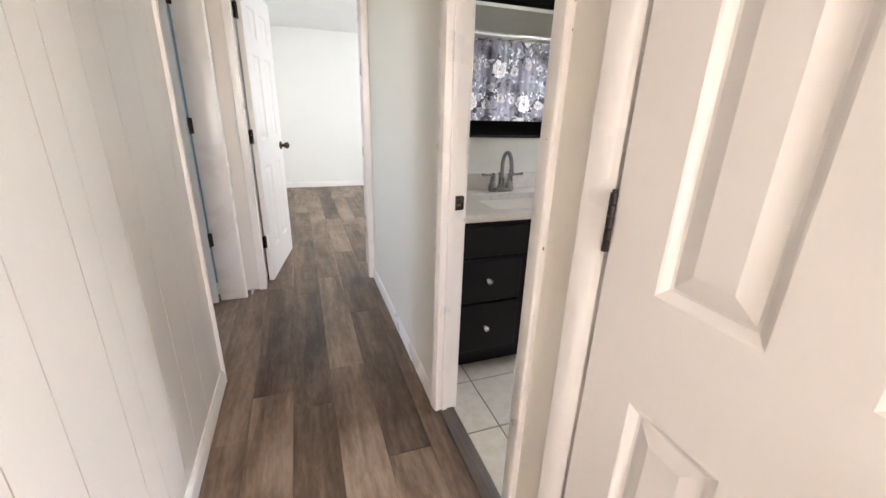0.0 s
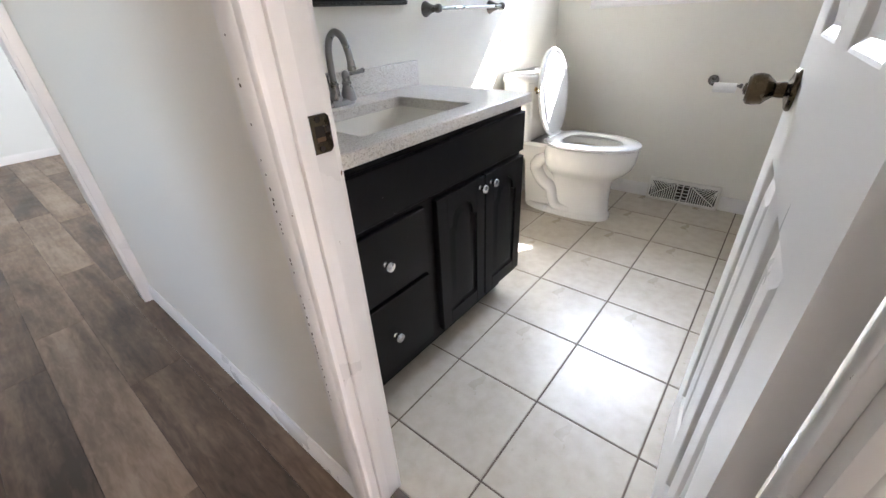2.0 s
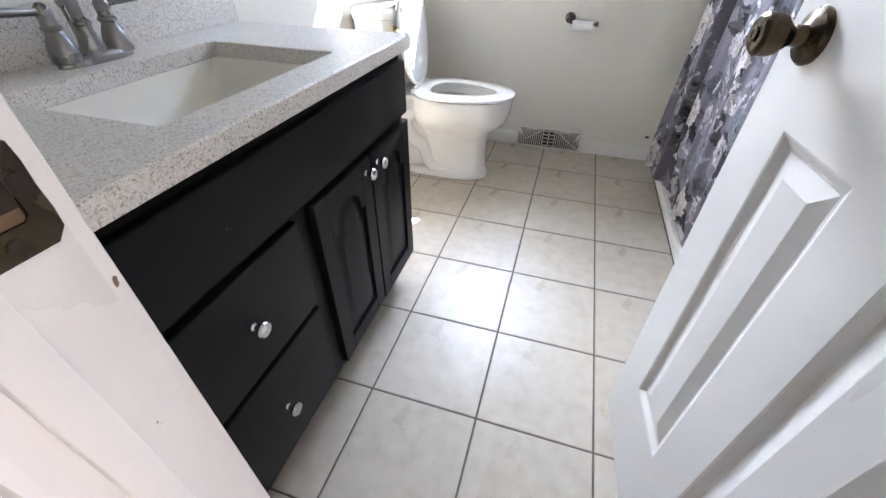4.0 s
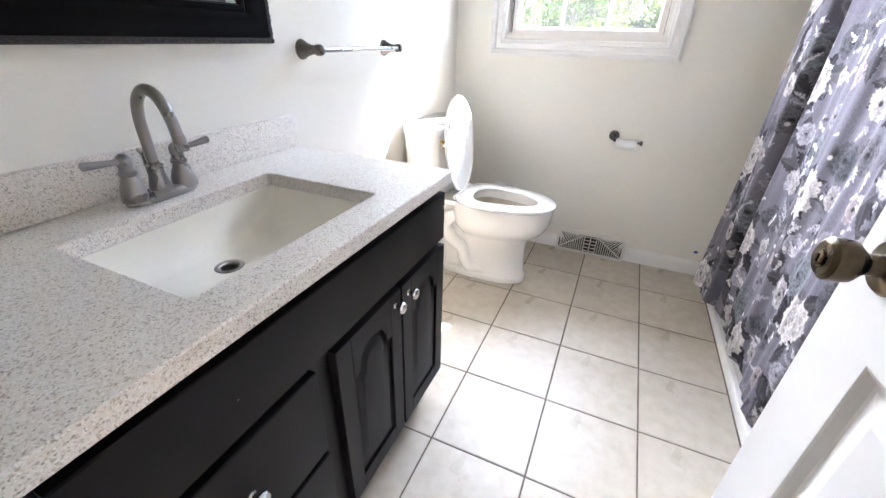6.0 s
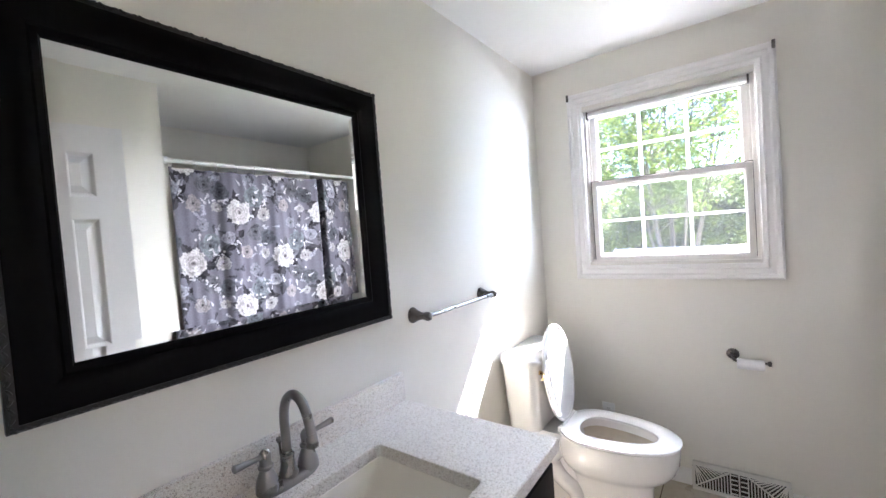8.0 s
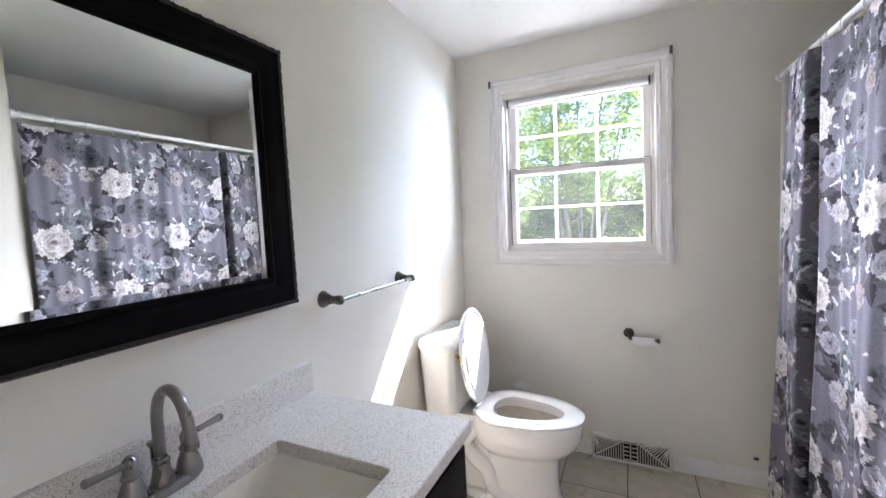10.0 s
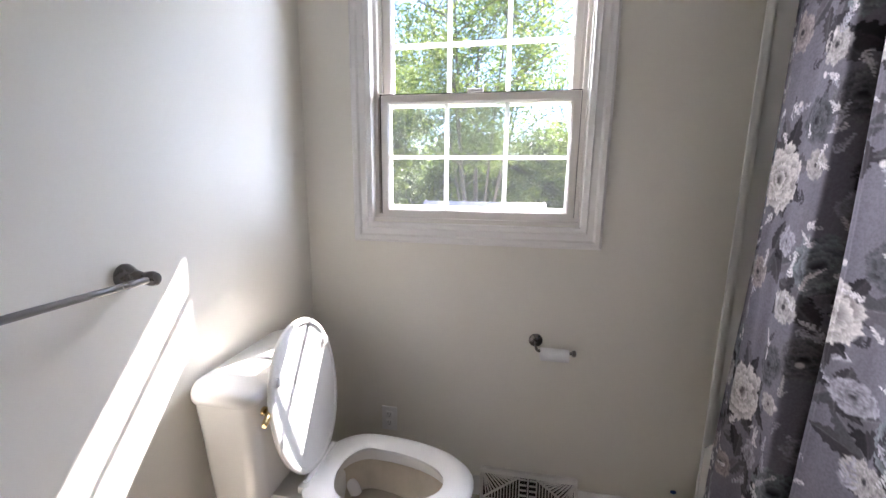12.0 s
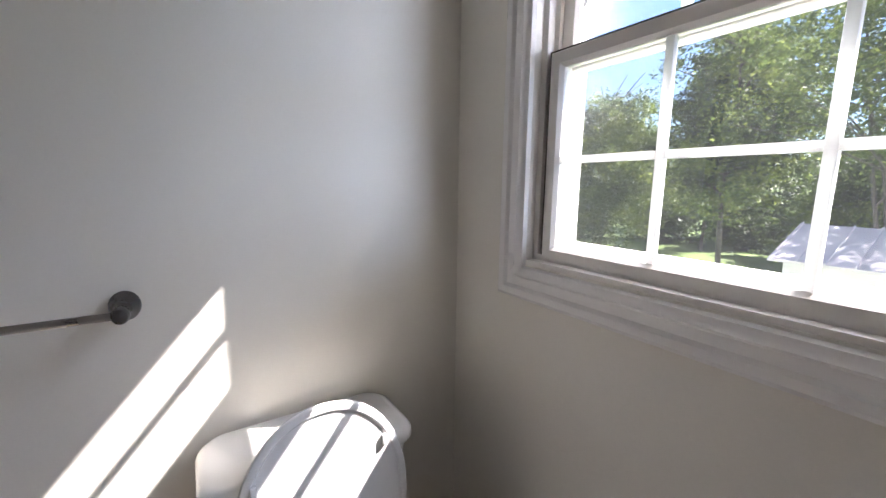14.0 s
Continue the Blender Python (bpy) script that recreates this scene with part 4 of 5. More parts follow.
# faucet
FX, FY = 0.487, -0.083
tap = thing("faucet", (FX, FY, CZ), "brushed nickel two-handle faucet with a high arched spout", "faucet")
bm = bmesh.new()
rings = []
for s, h in ((1.0, 0.0), (1.0, 0.006), (0.95, 0.012), (0.82, 0.017), (0.6, 0.020)):
    rings.append([Vector((FX + 0.078 * s * math.copysign(abs(math.cos(a)) ** 0.75, math.cos(a)), FY + 0.027 * s * math.sin(a), CZ + 0.0003 + h)) for a in (2 * math.pi * k / 36 for k in range(36))])
loft(bm, rings)
part("base_plate", bm, NICKEL, tap)
bm = bmesh.new()
lathe(bm, [(0.0, 0.012), (0.0235, 0.012), (0.0225, 0.025), (0.0185, 0.040), (0.0155, 0.056), (0.0150, 0.064), (0.0168, 0.067), (0.0168, 0.071), (0.0128, 0.075)], Matrix.Translation((FX, FY, CZ)), 24)
pts = [(FX, FY, CZ + 0.05), (FX, FY, CZ + 0.12), (FX, FY - 0.002, CZ + 0.17), (FX, FY - 0.018, CZ + 0.208), (FX, FY - 0.05, CZ + 0.226), (FX, FY - 0.082, CZ + 0.212), (FX, FY - 0.101, CZ + 0.175), (FX, FY - 0.108, CZ + 0.138)]
tube(bm, along(pts, 6), 0.0112, 18)
lathe(bm, [(0.0, -0.022), (0.0135, -0.022), (0.014, -0.016), (0.0125, 0.0), (0.0112, 0.01), (0.0, 0.01)], Matrix.Translation((FX, FY - 0.1085, CZ + 0.138)), 20)
part("spout", bm, NICKEL, tap)
for s in (-1, 1):
    hx = FX + s * 0.055
    bm = bmesh.new()
    lathe(bm, [(0.0, 0.010), (0.0265, 0.010), (0.0262, 0.020), (0.0245, 0.032), (0.0205, 0.045), (0.0160, 0.056), (0.0138, 0.062), (0.0172, 0.066), (0.0172, 0.070), (0.0140, 0.073), (0.0128, 0.080), (0.0138, 0.088), (0.0136, 0.097), (0.0105, 0.103), (0.0055, 0.108), (0.0, 0.109)], Matrix.Translation((hx, FY, CZ)), 24)
    hb = part("handle_body", bm, NICKEL, tap)
    bm = bmesh.new()
    tube(bm, [(hx + s * 0.006, FY, CZ + 0.094), (hx + s * 0.03, FY - 0.004, CZ + 0.096), (hx + s * 0.058, FY - 0.007, CZ + 0.099), (hx + s * 0.074, FY - 0.009, CZ + 0.101), (hx + s * 0.077, FY - 0.009, CZ + 0.101)], [0.0065, 0.0062, 0.0075, 0.0088, 0.006], 14)
    part("lever", bm, NICKEL, hb)
bm = bmesh.new()
tube(bm, [(FX - 0.004, FY + 0.019, CZ + 0.015), (FX - 0.004, FY + 0.024, CZ + 0.095)], 0.003, 10)
lathe(bm, [(0.0, 0.0), (0.004, 0.0), (0.0075, 0.008), (0.0065, 0.013), (0.0, 0.014)], Matrix.Translation((FX - 0.004, FY + 0.024, CZ + 0.093)), 14)
part("lift_rod", bm, NICKEL, tap)

# framed mirror
mir = thing("wall_mirror", (0.5, -0.015, 1.16), "large mirror in a wide espresso wood frame with a carved edge", "mirror")
MR = (0.048, 0.944, 1.160, 1.926)


def on_north(a, b, h):
    return Vector((a, -h, b))


bm = bmesh.new()
frame_ring(bm, MR, [(0.004, 0.001), (0.004, 0.022), (0.016, 0.030), (0.022, 0.028), (0.040, 0.030), (0.060, 0.024), (0.074, 0.016), (0.078, 0.018), (0.088, 0.016), (0.092, 0.010), (0.092, 0.001)], on_north)
part("frame", bm, FRAME_WOOD, mir, "wide glossy espresso wood frame")
bm = bmesh.new()
frame_ring(bm, MR, [(0, 0.001), (0, 0.020), (0.006, 0.030), (0.014, 0.0305), (0.014, 0.001)], on_north)
rng = random.Random(8)
for (xa, za), (xb, zb) in (((MR[0], MR[2]), (MR[1], MR[2])), ((MR[1], MR[2]), (MR[1], MR[3])), ((MR[1], MR[3]), (MR[0], MR[3])), ((MR[0], MR[3]), (MR[0], MR[2]))):
    d = Vector((xb - xa, 0, zb - za))
    n = int(d.length / 0.0155)
    inward = Vector((0, -1, 0)).cross(d.normalized())
    for k in range(n):
        c = Vector((xa, -0.029, za)) + d * ((k + 0.5) / n) + inward * (0.0075 if inward.dot(Vector(((MR[0] + MR[1]) / 2 - xa, 0, (MR[2] + MR[3]) / 2 - za))) > 0 else -0.0075)
        ang = math.atan2(d.z, d.x)
        m = Matrix.Translation(c) @ Matrix.Rotation(-ang, 4, "Y") @ Matrix.Rotation(radians(38 if k % 2 else -30), 4, "Y") @ Matrix.Diagonal((0.0085, 0.0032, 0.0034, 1))
        bmesh.ops.create_icosphere(bm, subdivisions=1, radius=1.0, matrix=m)
part("carved_edge", bm, ROPE_WOOD, mir, "carved rope-like outer edge, worn brown")
bm = bmesh.new()
a0, a1, b0, b1 = MR[0] + 0.091, MR[1] - 0.091, MR[2] + 0.091, MR[3] - 0.091
loft(bm, [[Vector((x, -0.006, z)) for x, z in ((a0, b0), (a1, b0), (a1, b1), (a0, b1))], [Vector((x, -0.0090, z)) for x, z in ((a0, b0), (a1, b0), (a1, b1), (a0, b1))],
          [Vector((x, -0.0115, z)) for x, z in ((a0 + 0.02, b0 + 0.02), (a1 - 0.02, b0 + 0.02), (a1 - 0.02, b1 - 0.02), (a0 + 0.02, b1 - 0.02))]])
part("mirror_glass", bm, MIRROR, mir, "bevelled silvered glass", smooth=0)

# towel bar
bar = thing("towel_bar", (1.32, -0.04, 1.14), "brushed nickel towel bar on two flared posts", "towel bar")
for x in (1.078, 1.571):
    bm = bmesh.new()
    lathe(bm, [(0.0, 0.0005), (0.026, 0.0005), (0.0265, 0.005), (0.0235, 0.012), (0.017, 0.026), (0.0125, 0.044), (0.011, 0.056), (0.0135, 0.060), (0.0145, 0.070), (0.0145, 0.078), (0.012, 0.086), (0.006, 0.090), (0.0, 0.091)],
          Matrix.Translation((x, 0, 1.143)) @ Matrix.Rotation(math.pi / 2, 4, "X"), 24, scale=(1, 1.15))
    part("post", bm, DARK_NICKEL, bar)
bm = bmesh.new()
tube(bm, [(1.080, -0.074, 1.143), (1.570, -0.074, 1.143)], 0.0075, 16)
part("rail", bm, NICKEL, bar)

# ---------------------------------------------------------------- toilet
TX = 1.888
wc = thing("toilet", (TX, -0.4, 0), "white two-piece toilet with its seat lid raised", "toilet")
CY = -0.415
bm = bmesh.new()
def bowl_rings(rows):
    return [oval(TX, CY, z, rx, f, b, 40, p) for z, rx, f, b, p in rows]


rings = bowl_rings((
    (0.0, 0.116, 0.250, 0.30, 2.5), (0.024, 0.116, 0.250, 0.30, 2.5), (0.034, 0.110, 0.244, 0.295, 2.5), (0.040, 0.104, 0.238, 0.14, 2.5), (0.12, 0.099, 0.232, 0.12, 2.4), (0.20, 0.099, 0.232, 0.12, 2.3),
    (0.236, 0.104, 0.240, 0.13, 2.2), (0.262, 0.122, 0.264, 0.15, 2.1), (0.288, 0.150, 0.300, 0.17, 2.1), (0.320, 0.170, 0.326, 0.18, 2.1), (0.36, 0.179, 0.342, 0.185, 2.1), (0.420, 0.181, 0.348, 0.185, 2.1), (0.434, 0.177, 0.343, 0.18, 2.1),
    (0.434, 0.126, 0.283, 0.10, 2.1), (0.40, 0.124, 0.283, 0.10, 2.1)))
loft(bm, rings, cap=False)
bm.faces.new([bm.verts.new(p) for p in rings[0]][::-1])
bowl = part("bowl", bm, CHINA, wc, "white china bowl on its pedestal", smooth=50)
# inner bowl as its own mesh, shade painted in by the darker china
bm = loft(bmesh.new(), bowl_rings(((0.40, 0.128, 0.285, 0.10, 2.1), (0.34, 0.118, 0.25, 0.09, 2.0), (0.29, 0.095, 0.18, 0.07, 2.0), (0.255, 0.06, 0.10, 0.05, 2.0))), cap=False)
part("bowl_inside", bm, SHADED_BOWL, bowl, "yellowish inside of the bowl with its shade in the colour", smooth=50)
bm = bmesh.new()
bm.faces.new([bm.verts.new(p) for p in oval(TX, CY, 0.305, 0.100, 0.195, 0.072, 32)])
part("water", bm, WATER, bowl)
bm = bmesh.new()
rng = random.Random(5)
tuft = bmesh.ops.create_icosphere(bm, subdivisions=4, radius=0.030, matrix=Matrix.Translation((TX + 0.040, CY - 0.165, 0.311)) @ Matrix.Diagonal((0.9, 1.15, 0.42, 1)))
for v in tuft["verts"]:
    v.co += 0.016 * noise.noise_vector(v.co * 55) + 0.005 * noise.noise_vector(v.co * 170)
paper = part("tissue", bm, PAPER, None, smooth=25)
tagged(paper, "crumpled white tissue lying in the toilet bowl", "tissue")
# moulded trapway on both flanks
for s in (-1, 1):
    bm = bmesh.new()
    px = TX + s * 0.080
    pts = [(px - s * 0.01, -0.375, 0.275), (px, -0.335, 0.325), (px, -0.262, 0.345), (px, -0.205, 0.285), (px, -0.245, 0.205), (px, -0.315, 0.155), (px, -0.335, 0.095), (px + s * 0.004, -0.37, 0.055), (px, -0.44, 0.048), (px - s * 0.02, -0.48, 0.05)]
    ln = along(pts, 5)
    tube(bm, ln, [0.018 + 0.022 * min(1, 4 * min(k, len(ln) - 1 - k) / len(ln)) for k in range(len(ln))], 14)
    part("trapway", bm, CHINA, bowl, smooth=60)
    bm = bmesh.new()
    lathe(bm, [(0.0, 0.0), (0.013, 0.0), (0.013, 0.012), (0.008, 0.02), (0.0, 0.022)], Matrix.Translation((TX + s * 0.105, -0.30, 0.022)), 14)
    part("bolt_cap", bm, SEAT_WHITE, bowl)
bm = bmesh.new()
loft(bm, [rounded(TX - 0.072, TX + 0.072, -0.34, -0.13, 0.02, 0.02), rounded(TX - 0.072, TX + 0.072, -0.34, -0.11, 0.02, 0.30), rounded(TX - 0.105, TX + 0.105, -0.33, -0.05, 0.03, 0.385),
          rounded(TX - 0.125, TX + 0.125, -0.32, -0.035, 0.03, 0.415), rounded(TX - 0.120, TX + 0.120, -0.32, -0.04, 0.03, 0.436)])
part("rear_deck", bm, CHINA, bowl, smooth=40)
tank = part("tank", loft(bmesh.new(), [rounded(TX - 0.165, TX + 0.165, -0.175, -0.035, 0.05, 0.438), rounded(TX - 0.190, TX + 0.190, -0.195, -0.028, 0.045, 0.452), rounded(TX - 0.212, TX + 0.212, -0.208, -0.022, 0.035, 0.775)]), CHINA, wc, "white china cistern", smooth=40)
bm = bmesh.new()
ins = ((0.0, 0.776), (-0.012, 0.778), (-0.015, 0.785), (-0.014, 0.802), (-0.007, 0.812), (0.004, 0.815))
loft(bm, [rounded(TX - 0.213 + i, TX + 0.213 - i, -0.208 + i, -0.020 + max(i, 0), 0.045, z) for i, z in ins])
part("tank_lid", bm, CHINA, wc, "white cistern lid", smooth=40)
bm = bmesh.new()
lathe(bm, [(0.0, 0), (0.012, 0), (0.012, 0.008), (0.0, 0.010)], Matrix.Translation((TX - 0.165, -0.2085, 0.742)) @ Matrix.Rotation(math.pi / 2, 4, "X"), 16)
tube(bm, [(TX - 0.160, -0.220, 0.742), (TX - 0.178, -0.232, 0.740), (TX - 0.200, -0.240, 0.734), (TX - 0.212, -0.243, 0.731)], [0.007, 0.0075, 0.009, 0.006], 10)
part("flush_lever", bm, GOLD, wc, "bright brass flush lever")
bm = bmesh.new()
o, i_ = (0.181, 0.352, 0.165), (0.110, 0.262, 0.075)
SZ = 0.014
rings = [oval(TX, CY, 0.427 + SZ, o[0], o[1], o[2], 48, 2.2), oval(TX, CY, 0.440 + SZ, o[0] + 0.003, o[1] + 0.003, o[2] + 0.003, 48, 2.2), oval(TX, CY, 0.447 + SZ, o[0] - 0.006, o[1] - 0.006, o[2] - 0.006, 48, 2.2),
         oval(TX, CY, 0.447 + SZ, i_[0] + 0.010, i_[1] + 0.010, i_[2] + 0.010, 48, 2.1), oval(TX, CY, 0.440 + SZ, i_[0], i_[1], i_[2], 48, 2.1), oval(TX, CY, 0.427 + SZ, i_[0] + 0.004, i_[1] + 0.004, i_[2] + 0.004, 48, 2.1)]
loft(bm, rings + [rings[0]], cap=False)
bmesh.ops.remove_doubles(bm, verts=bm.verts, dist=0.00005)
part("seat", bm, SEAT_WHITE, wc, "white oval plastic seat ring", smooth=45)
# raised lid, hinged behind the seat and leaning towards the cistern
lean = Matrix.Translation((TX + 0.004, -0.266, 0.452)) @ Matrix.Rotation(radians(-96.5), 4, "X")
bm = bmesh.new()
ins = [(0.010, -0.006), (0.003, -0.004), (0.0, 0.004), (0.002, 0.010), (0.010, 0.014), (0.016, 0.0135), (0.020, 0.009), (0.026, 0.0085)]
rings = [[Vector((p.x, p.y, p.z)) for p in oval(0, -0.262, h, 0.181 - i, 0.226 - i, 0.256 - i, 48, 2.1)] for i, h in ins]
loft(bm, [[Vector((p.x, p.y, -p.z)) for p in r] for r in rings])
bm.transform(lean)
lid = part("seat_lid", bm, SEAT_WHITE, wc, "white oval lid standing raised", smooth=35)
for px, py in ((-0.14, -0.36), (0.13, -0.37)):
    bm = bmesh.new()
    box(bm, px - 0.006, px + 0.006, py - 0.012, py + 0.012, -0.020, -0.008, bevel=0.003)
    bm.transform(lean)
    part("bumper", bm, SEAT_WHITE, lid)
bm = bmesh.new()
tube(bm, [(TX - 0.085, -0.272, 0.462), (TX + 0.095, -0.272, 0.462)], 0.0085, 12)
for s in (-0.085, 0.09):
    box(bm, TX + s - 0.02, TX + s + 0.02, -0.292, -0.255, 0.437, 0.462, bevel=0.006)
part("seat_hinge", bm, SEAT_WHITE, wc)
bm = bmesh.new()
tube(bm, along([(TX - 0.165, -0.10, 0.445), (TX - 0.166, -0.095, 0.40), (TX - 0.150, -0.085, 0.32), (TX - 0.148, -0.08, 0.22), (TX - 0.165, -0.072, 0.145)], 6), 0.006, 10)
lathe(bm, [(0.0, 0), (0.012, 0), (0.012, 0.02), (0.0, 0.022)], Matrix.Translation((TX - 0.165, -0.10, 0.425)), 12)
part("supply_hose", bm, HOSE, wc, "braided supply hose")
valve = thing("shutoff_valve", (TX - 0.165, 0, 0.12), "chrome shutoff valve on the wall below the cistern", "valve")
bm = bmesh.new()
tube(bm, [(TX - 0.165, -0.013, 0.125), (TX - 0.165, -0.09, 0.125)], 0.008, 12)
lathe(bm, [(0.0, 0), (0.011, 0), (0.011, 0.03), (0.0, 0.031)], Matrix.Translation((TX - 0.165, -0.072, 0.115)), 12)
part("body", bm, CHROME, valve)
bm = bmesh.new()
lathe(bm, [(0.0, 0), (0.017, 0), (0.019, 0.005), (0.015, 0.010), (0.0, 0.011)], Matrix.Translation((TX - 0.165, -0.088, 0.125)) @ Matrix.Rotation(math.pi / 2, 4, "X"), 14, scale=(1, 0.6))
part("handle", bm, CHROME, valve)

# ---------------------------------------------------------------- things on the window wall
tp = thing("toilet_paper_holder", (W, -0.957, 0.735), "dark chrome toilet paper holder with a nearly used-up roll", "paper holder")
bm = bmesh.new()
lathe(bm, [(0.0, 0.0005), (0.027, 0.0005), (0.027, 0.004), (0.022, 0.009), (0.012, 0.013), (0.010, 0.02), (0.0, 0.02)], Matrix.Translation((W, -0.957, 0.735)) @ Matrix.Rotation(-math.pi / 2, 4, "Y"), 28)
part("rose", bm, DARK_NICKEL, tp)
bm = bmesh.new()
tube(bm, along([(W - 0.012, -0.957, 0.735), (W - 0.04, -0.957, 0.728), (W - 0.060, -0.958, 0.724), (W - 0.068, -0.966, 0.721), (W - 0.068, -0.99, 0.720), (W - 0.068, -1.094, 0.720)], 5), 0.0058, 12)
lathe(bm, [(0.0, 0), (0.009, 0.0), (0.0125, 0.005), (0.0125, 0.011), (0.009, 0.015), (0.0, 0.016)], Matrix.Translation((W - 0.068, -1.088, 0.720)) @ Matrix.Rotation(math.pi / 2, 4, "X"), 14)
part("arm", bm, DARK_NICKEL, tp)
roll = thing("toilet_roll", (W - 0.068, -1.025, 0.7085), "almost empty white toilet paper roll on the holder", "toilet roll")
bm = bmesh.new()
m = Matrix.Translation((W - 0.068, -0.972, 0.7085)) @ Matrix.Rotation(math.pi / 2, 4, "X")
lathe(bm, [(0.0200, 0), (0.0245, 0), (0.0248, 0.05), (0.0245, 0.105), (0.0200, 0.105)], m, 32)
part("paper", bm, PAPER, roll)
bm = bmesh.new()
lathe(bm, [(0.0188, 0.0005), (0.0199, 0.0005), (0.0199, 0.1045), (0.0188, 0.1045)], m, 32)
part("core", bm, CARD, roll)

out_ = thing("wall_outlet", (W, -0.345, 0.30), "white duplex wall outlet near the toilet", "outlet")
oy, oz = -0.345, 0.312
part("cover_plate", boxes([(W - 0.006, W - 0.0005, oy - 0.035, oy + 0.035, oz - 0.057, oz + 0.057)], bevel=0.0025), PLASTIC, out_)
for dz in (-0.02, 0.02):
    bm = boxes([(W - 0.0085, W - 0.004, oy - 0.0165, oy + 0.0165, oz + dz - 0.014, oz + dz + 0.014)], bevel=0.002)
    face = part("receptacle", bm, PLASTIC, out_)
    for dy, hh in ((-0.006, 0.0035), (0.006, 0.0045)):
        part("slot", boxes([(W - 0.0092, W - 0.0084, oy + dy - 0.001, oy + dy + 0.001, oz + dz, oz + dz + 2 * hh)]), DARKHOLE, face)
    part("ground_hole", boxes([(W - 0.0092, W - 0.0084, oy - 0.002, oy + 0.002, oz + dz - 0.009, oz + dz - 0.005)]), DARKHOLE, face)

reg = thing("floor_register", (W - 0.02, -0.957, 0), "cream metal baseboard heating register with slanted louvres", "heating register")
RY0, RY1, RZ = -1.157, -0.757, 0.132
# sloped face: from its foot 45 mm out to its top at the wall


def reg_pt(a, b, h):
    n = Vector((-0.95, 0, 0.31))
    return Vector((W - 0.046 + 0.030 * b, a, 0.004 + RZ * b)) + n * h


bm = bmesh.new()
rows = []
for ins, h in ((0.0, -0.012), (0.0, 0.004), (0.03, 0.006), (0.10, 0.006), (0.12, 0.002), (0.12, -0.006)):
    rows.append([reg_pt(RY0 + ins * 0.11, ins, h), reg_pt(RY1 - ins * 0.11, ins, h), reg_pt(RY1 - ins * 0.11, 1 - ins, h), reg_pt(RY0 + ins * 0.11, 1 - ins, h)])
loft(bm, rows, cap=False)
box(bm, W - 0.022, W - 0.0005, RY0 + 0.002, RY1 - 0.002, 0.122, 0.140, bevel=0.003)
box(bm, W - 0.040, W - 0.0005, RY0, RY0 + 0.004, 0.0, 0.122)
box(bm, W - 0.040, W - 0.0005, RY1 - 0.004, RY1, 0.0, 0.122)
part("frame", bm, REG_METAL, reg)
bm = bmesh.new()
bm.faces.new([bm.verts.new(reg_pt(a, b, -0.010)) for a, b in ((RY0 + 0.004, 0.03), (RY1 - 0.004, 0.03), (RY1 - 0.004, 0.97), (RY0 + 0.004, 0.97))])
part("backing", bm, DARKHOLE, reg)
mid = (RY0 + RY1) / 2


def slat(p, q, w=0.0042):
    (a0, b0), (a1, b1) = p, q
    d = Vector((a1 - a0, (b1 - b0) * RZ))
    if d.length < 0.006:
        return
    nrm = Vector((-d.y, d.x)).normalized() * w / 2
    bm = bmesh.new()
    c = [(a0 + nrm.x, b0 + nrm.y / RZ), (a0 - nrm.x, b0 - nrm.y / RZ), (a1 - nrm.x, b1 - nrm.y / RZ), (a1 + nrm.x, b1 + nrm.y / RZ)]
    loft(bm, [[reg_pt(a, b, h) for a, b in c] for h in (-0.006, 0.0045)])
    part("louvre", bm, REG_METAL, reg)


for k in range(5):
    z = 0.18 + 0.16 * k
    slat((mid - 0.034, z), (mid - 0.006, z))
    slat((mid + 0.006, z), (mid + 0.034, z))
slat((mid, 0.12), (mid, 0.88), 0.006)
for s in (-1, 1):
    slat((mid + s * 0.036, 0.12), (mid + s * 0.036, 0.88), 0.005)
    slat((mid + s * 0.040, 0.86), (mid + s * 0.185, 0.14), 0.006)
    for k in range(1, 12):
        a = mid + s * (0.036 + 0.0125 * k)
        edge = 0.86 - 0.72 * (0.0125 * k) / 0.145
        slat((a, edge + 0.03), (min(max(a + s * 0.05, RY0 + 0.014), RY1 - 0.014), 0.88))
        if k < 11:
            slat((a, 0.12), (a, edge - 0.03))

spot = thing("blue_bumper", (W - 0.012, -1.522, 0.13), "small blue rubber door stop dab above the baseboard", "bumper")
bm = bmesh.new()
bmesh.ops.create_icosphere(bm, subdivisions=2, radius=0.010, matrix=Matrix.Translation((W - 0.004, -1.523, 0.142)) @ Matrix.Diagonal((0.6, 1.2, 0.8, 1)))
part("dab", bm, BLUE, spot)

# ---------------------------------------------------------------- bathtub, surround, rod and curtain
tub = thing("bathtub", (1.62, -2.0, 0), "white bathtub behind the shower curtain", "bathtub")
bm = bmesh.new()
loft(bm, [rounded(0.862, W - 0.002, -2.378, -1.605, 0.01, 0.0), rounded(0.862, W - 0.002, -2.378, -1.605, 0.02, 0.36), rounded(0.866, W - 0.006, -2.374, -1.612, 0.03, 0.375),
          rounded(0.93, W - 0.07, -2.31, -1.68, 0.10, 0.375), rounded(0.96, W - 0.10, -2.28, -1.71, 0.12, 0.30), rounded(1.02, W - 0.16, -2.24, -1.75, 0.14, 0.08), rounded(1.1, W - 0.3, -2.2, -1.8, 0.12, 0.06)])
part("shell", bm, CHINA, tub, smooth=40)
part("caulk_strip", boxes([(0.866, W - 0.016, -1.6045, -1.582, 0.0, 0.05)], bevel=0.006), PLASTIC, tub, "uneven white caulked strip along the foot")
sur = thing("tub_surround", (W, -1.62, 0.38), "white plastic tub surround edge on the window wall", "tub surround", kind="structure")
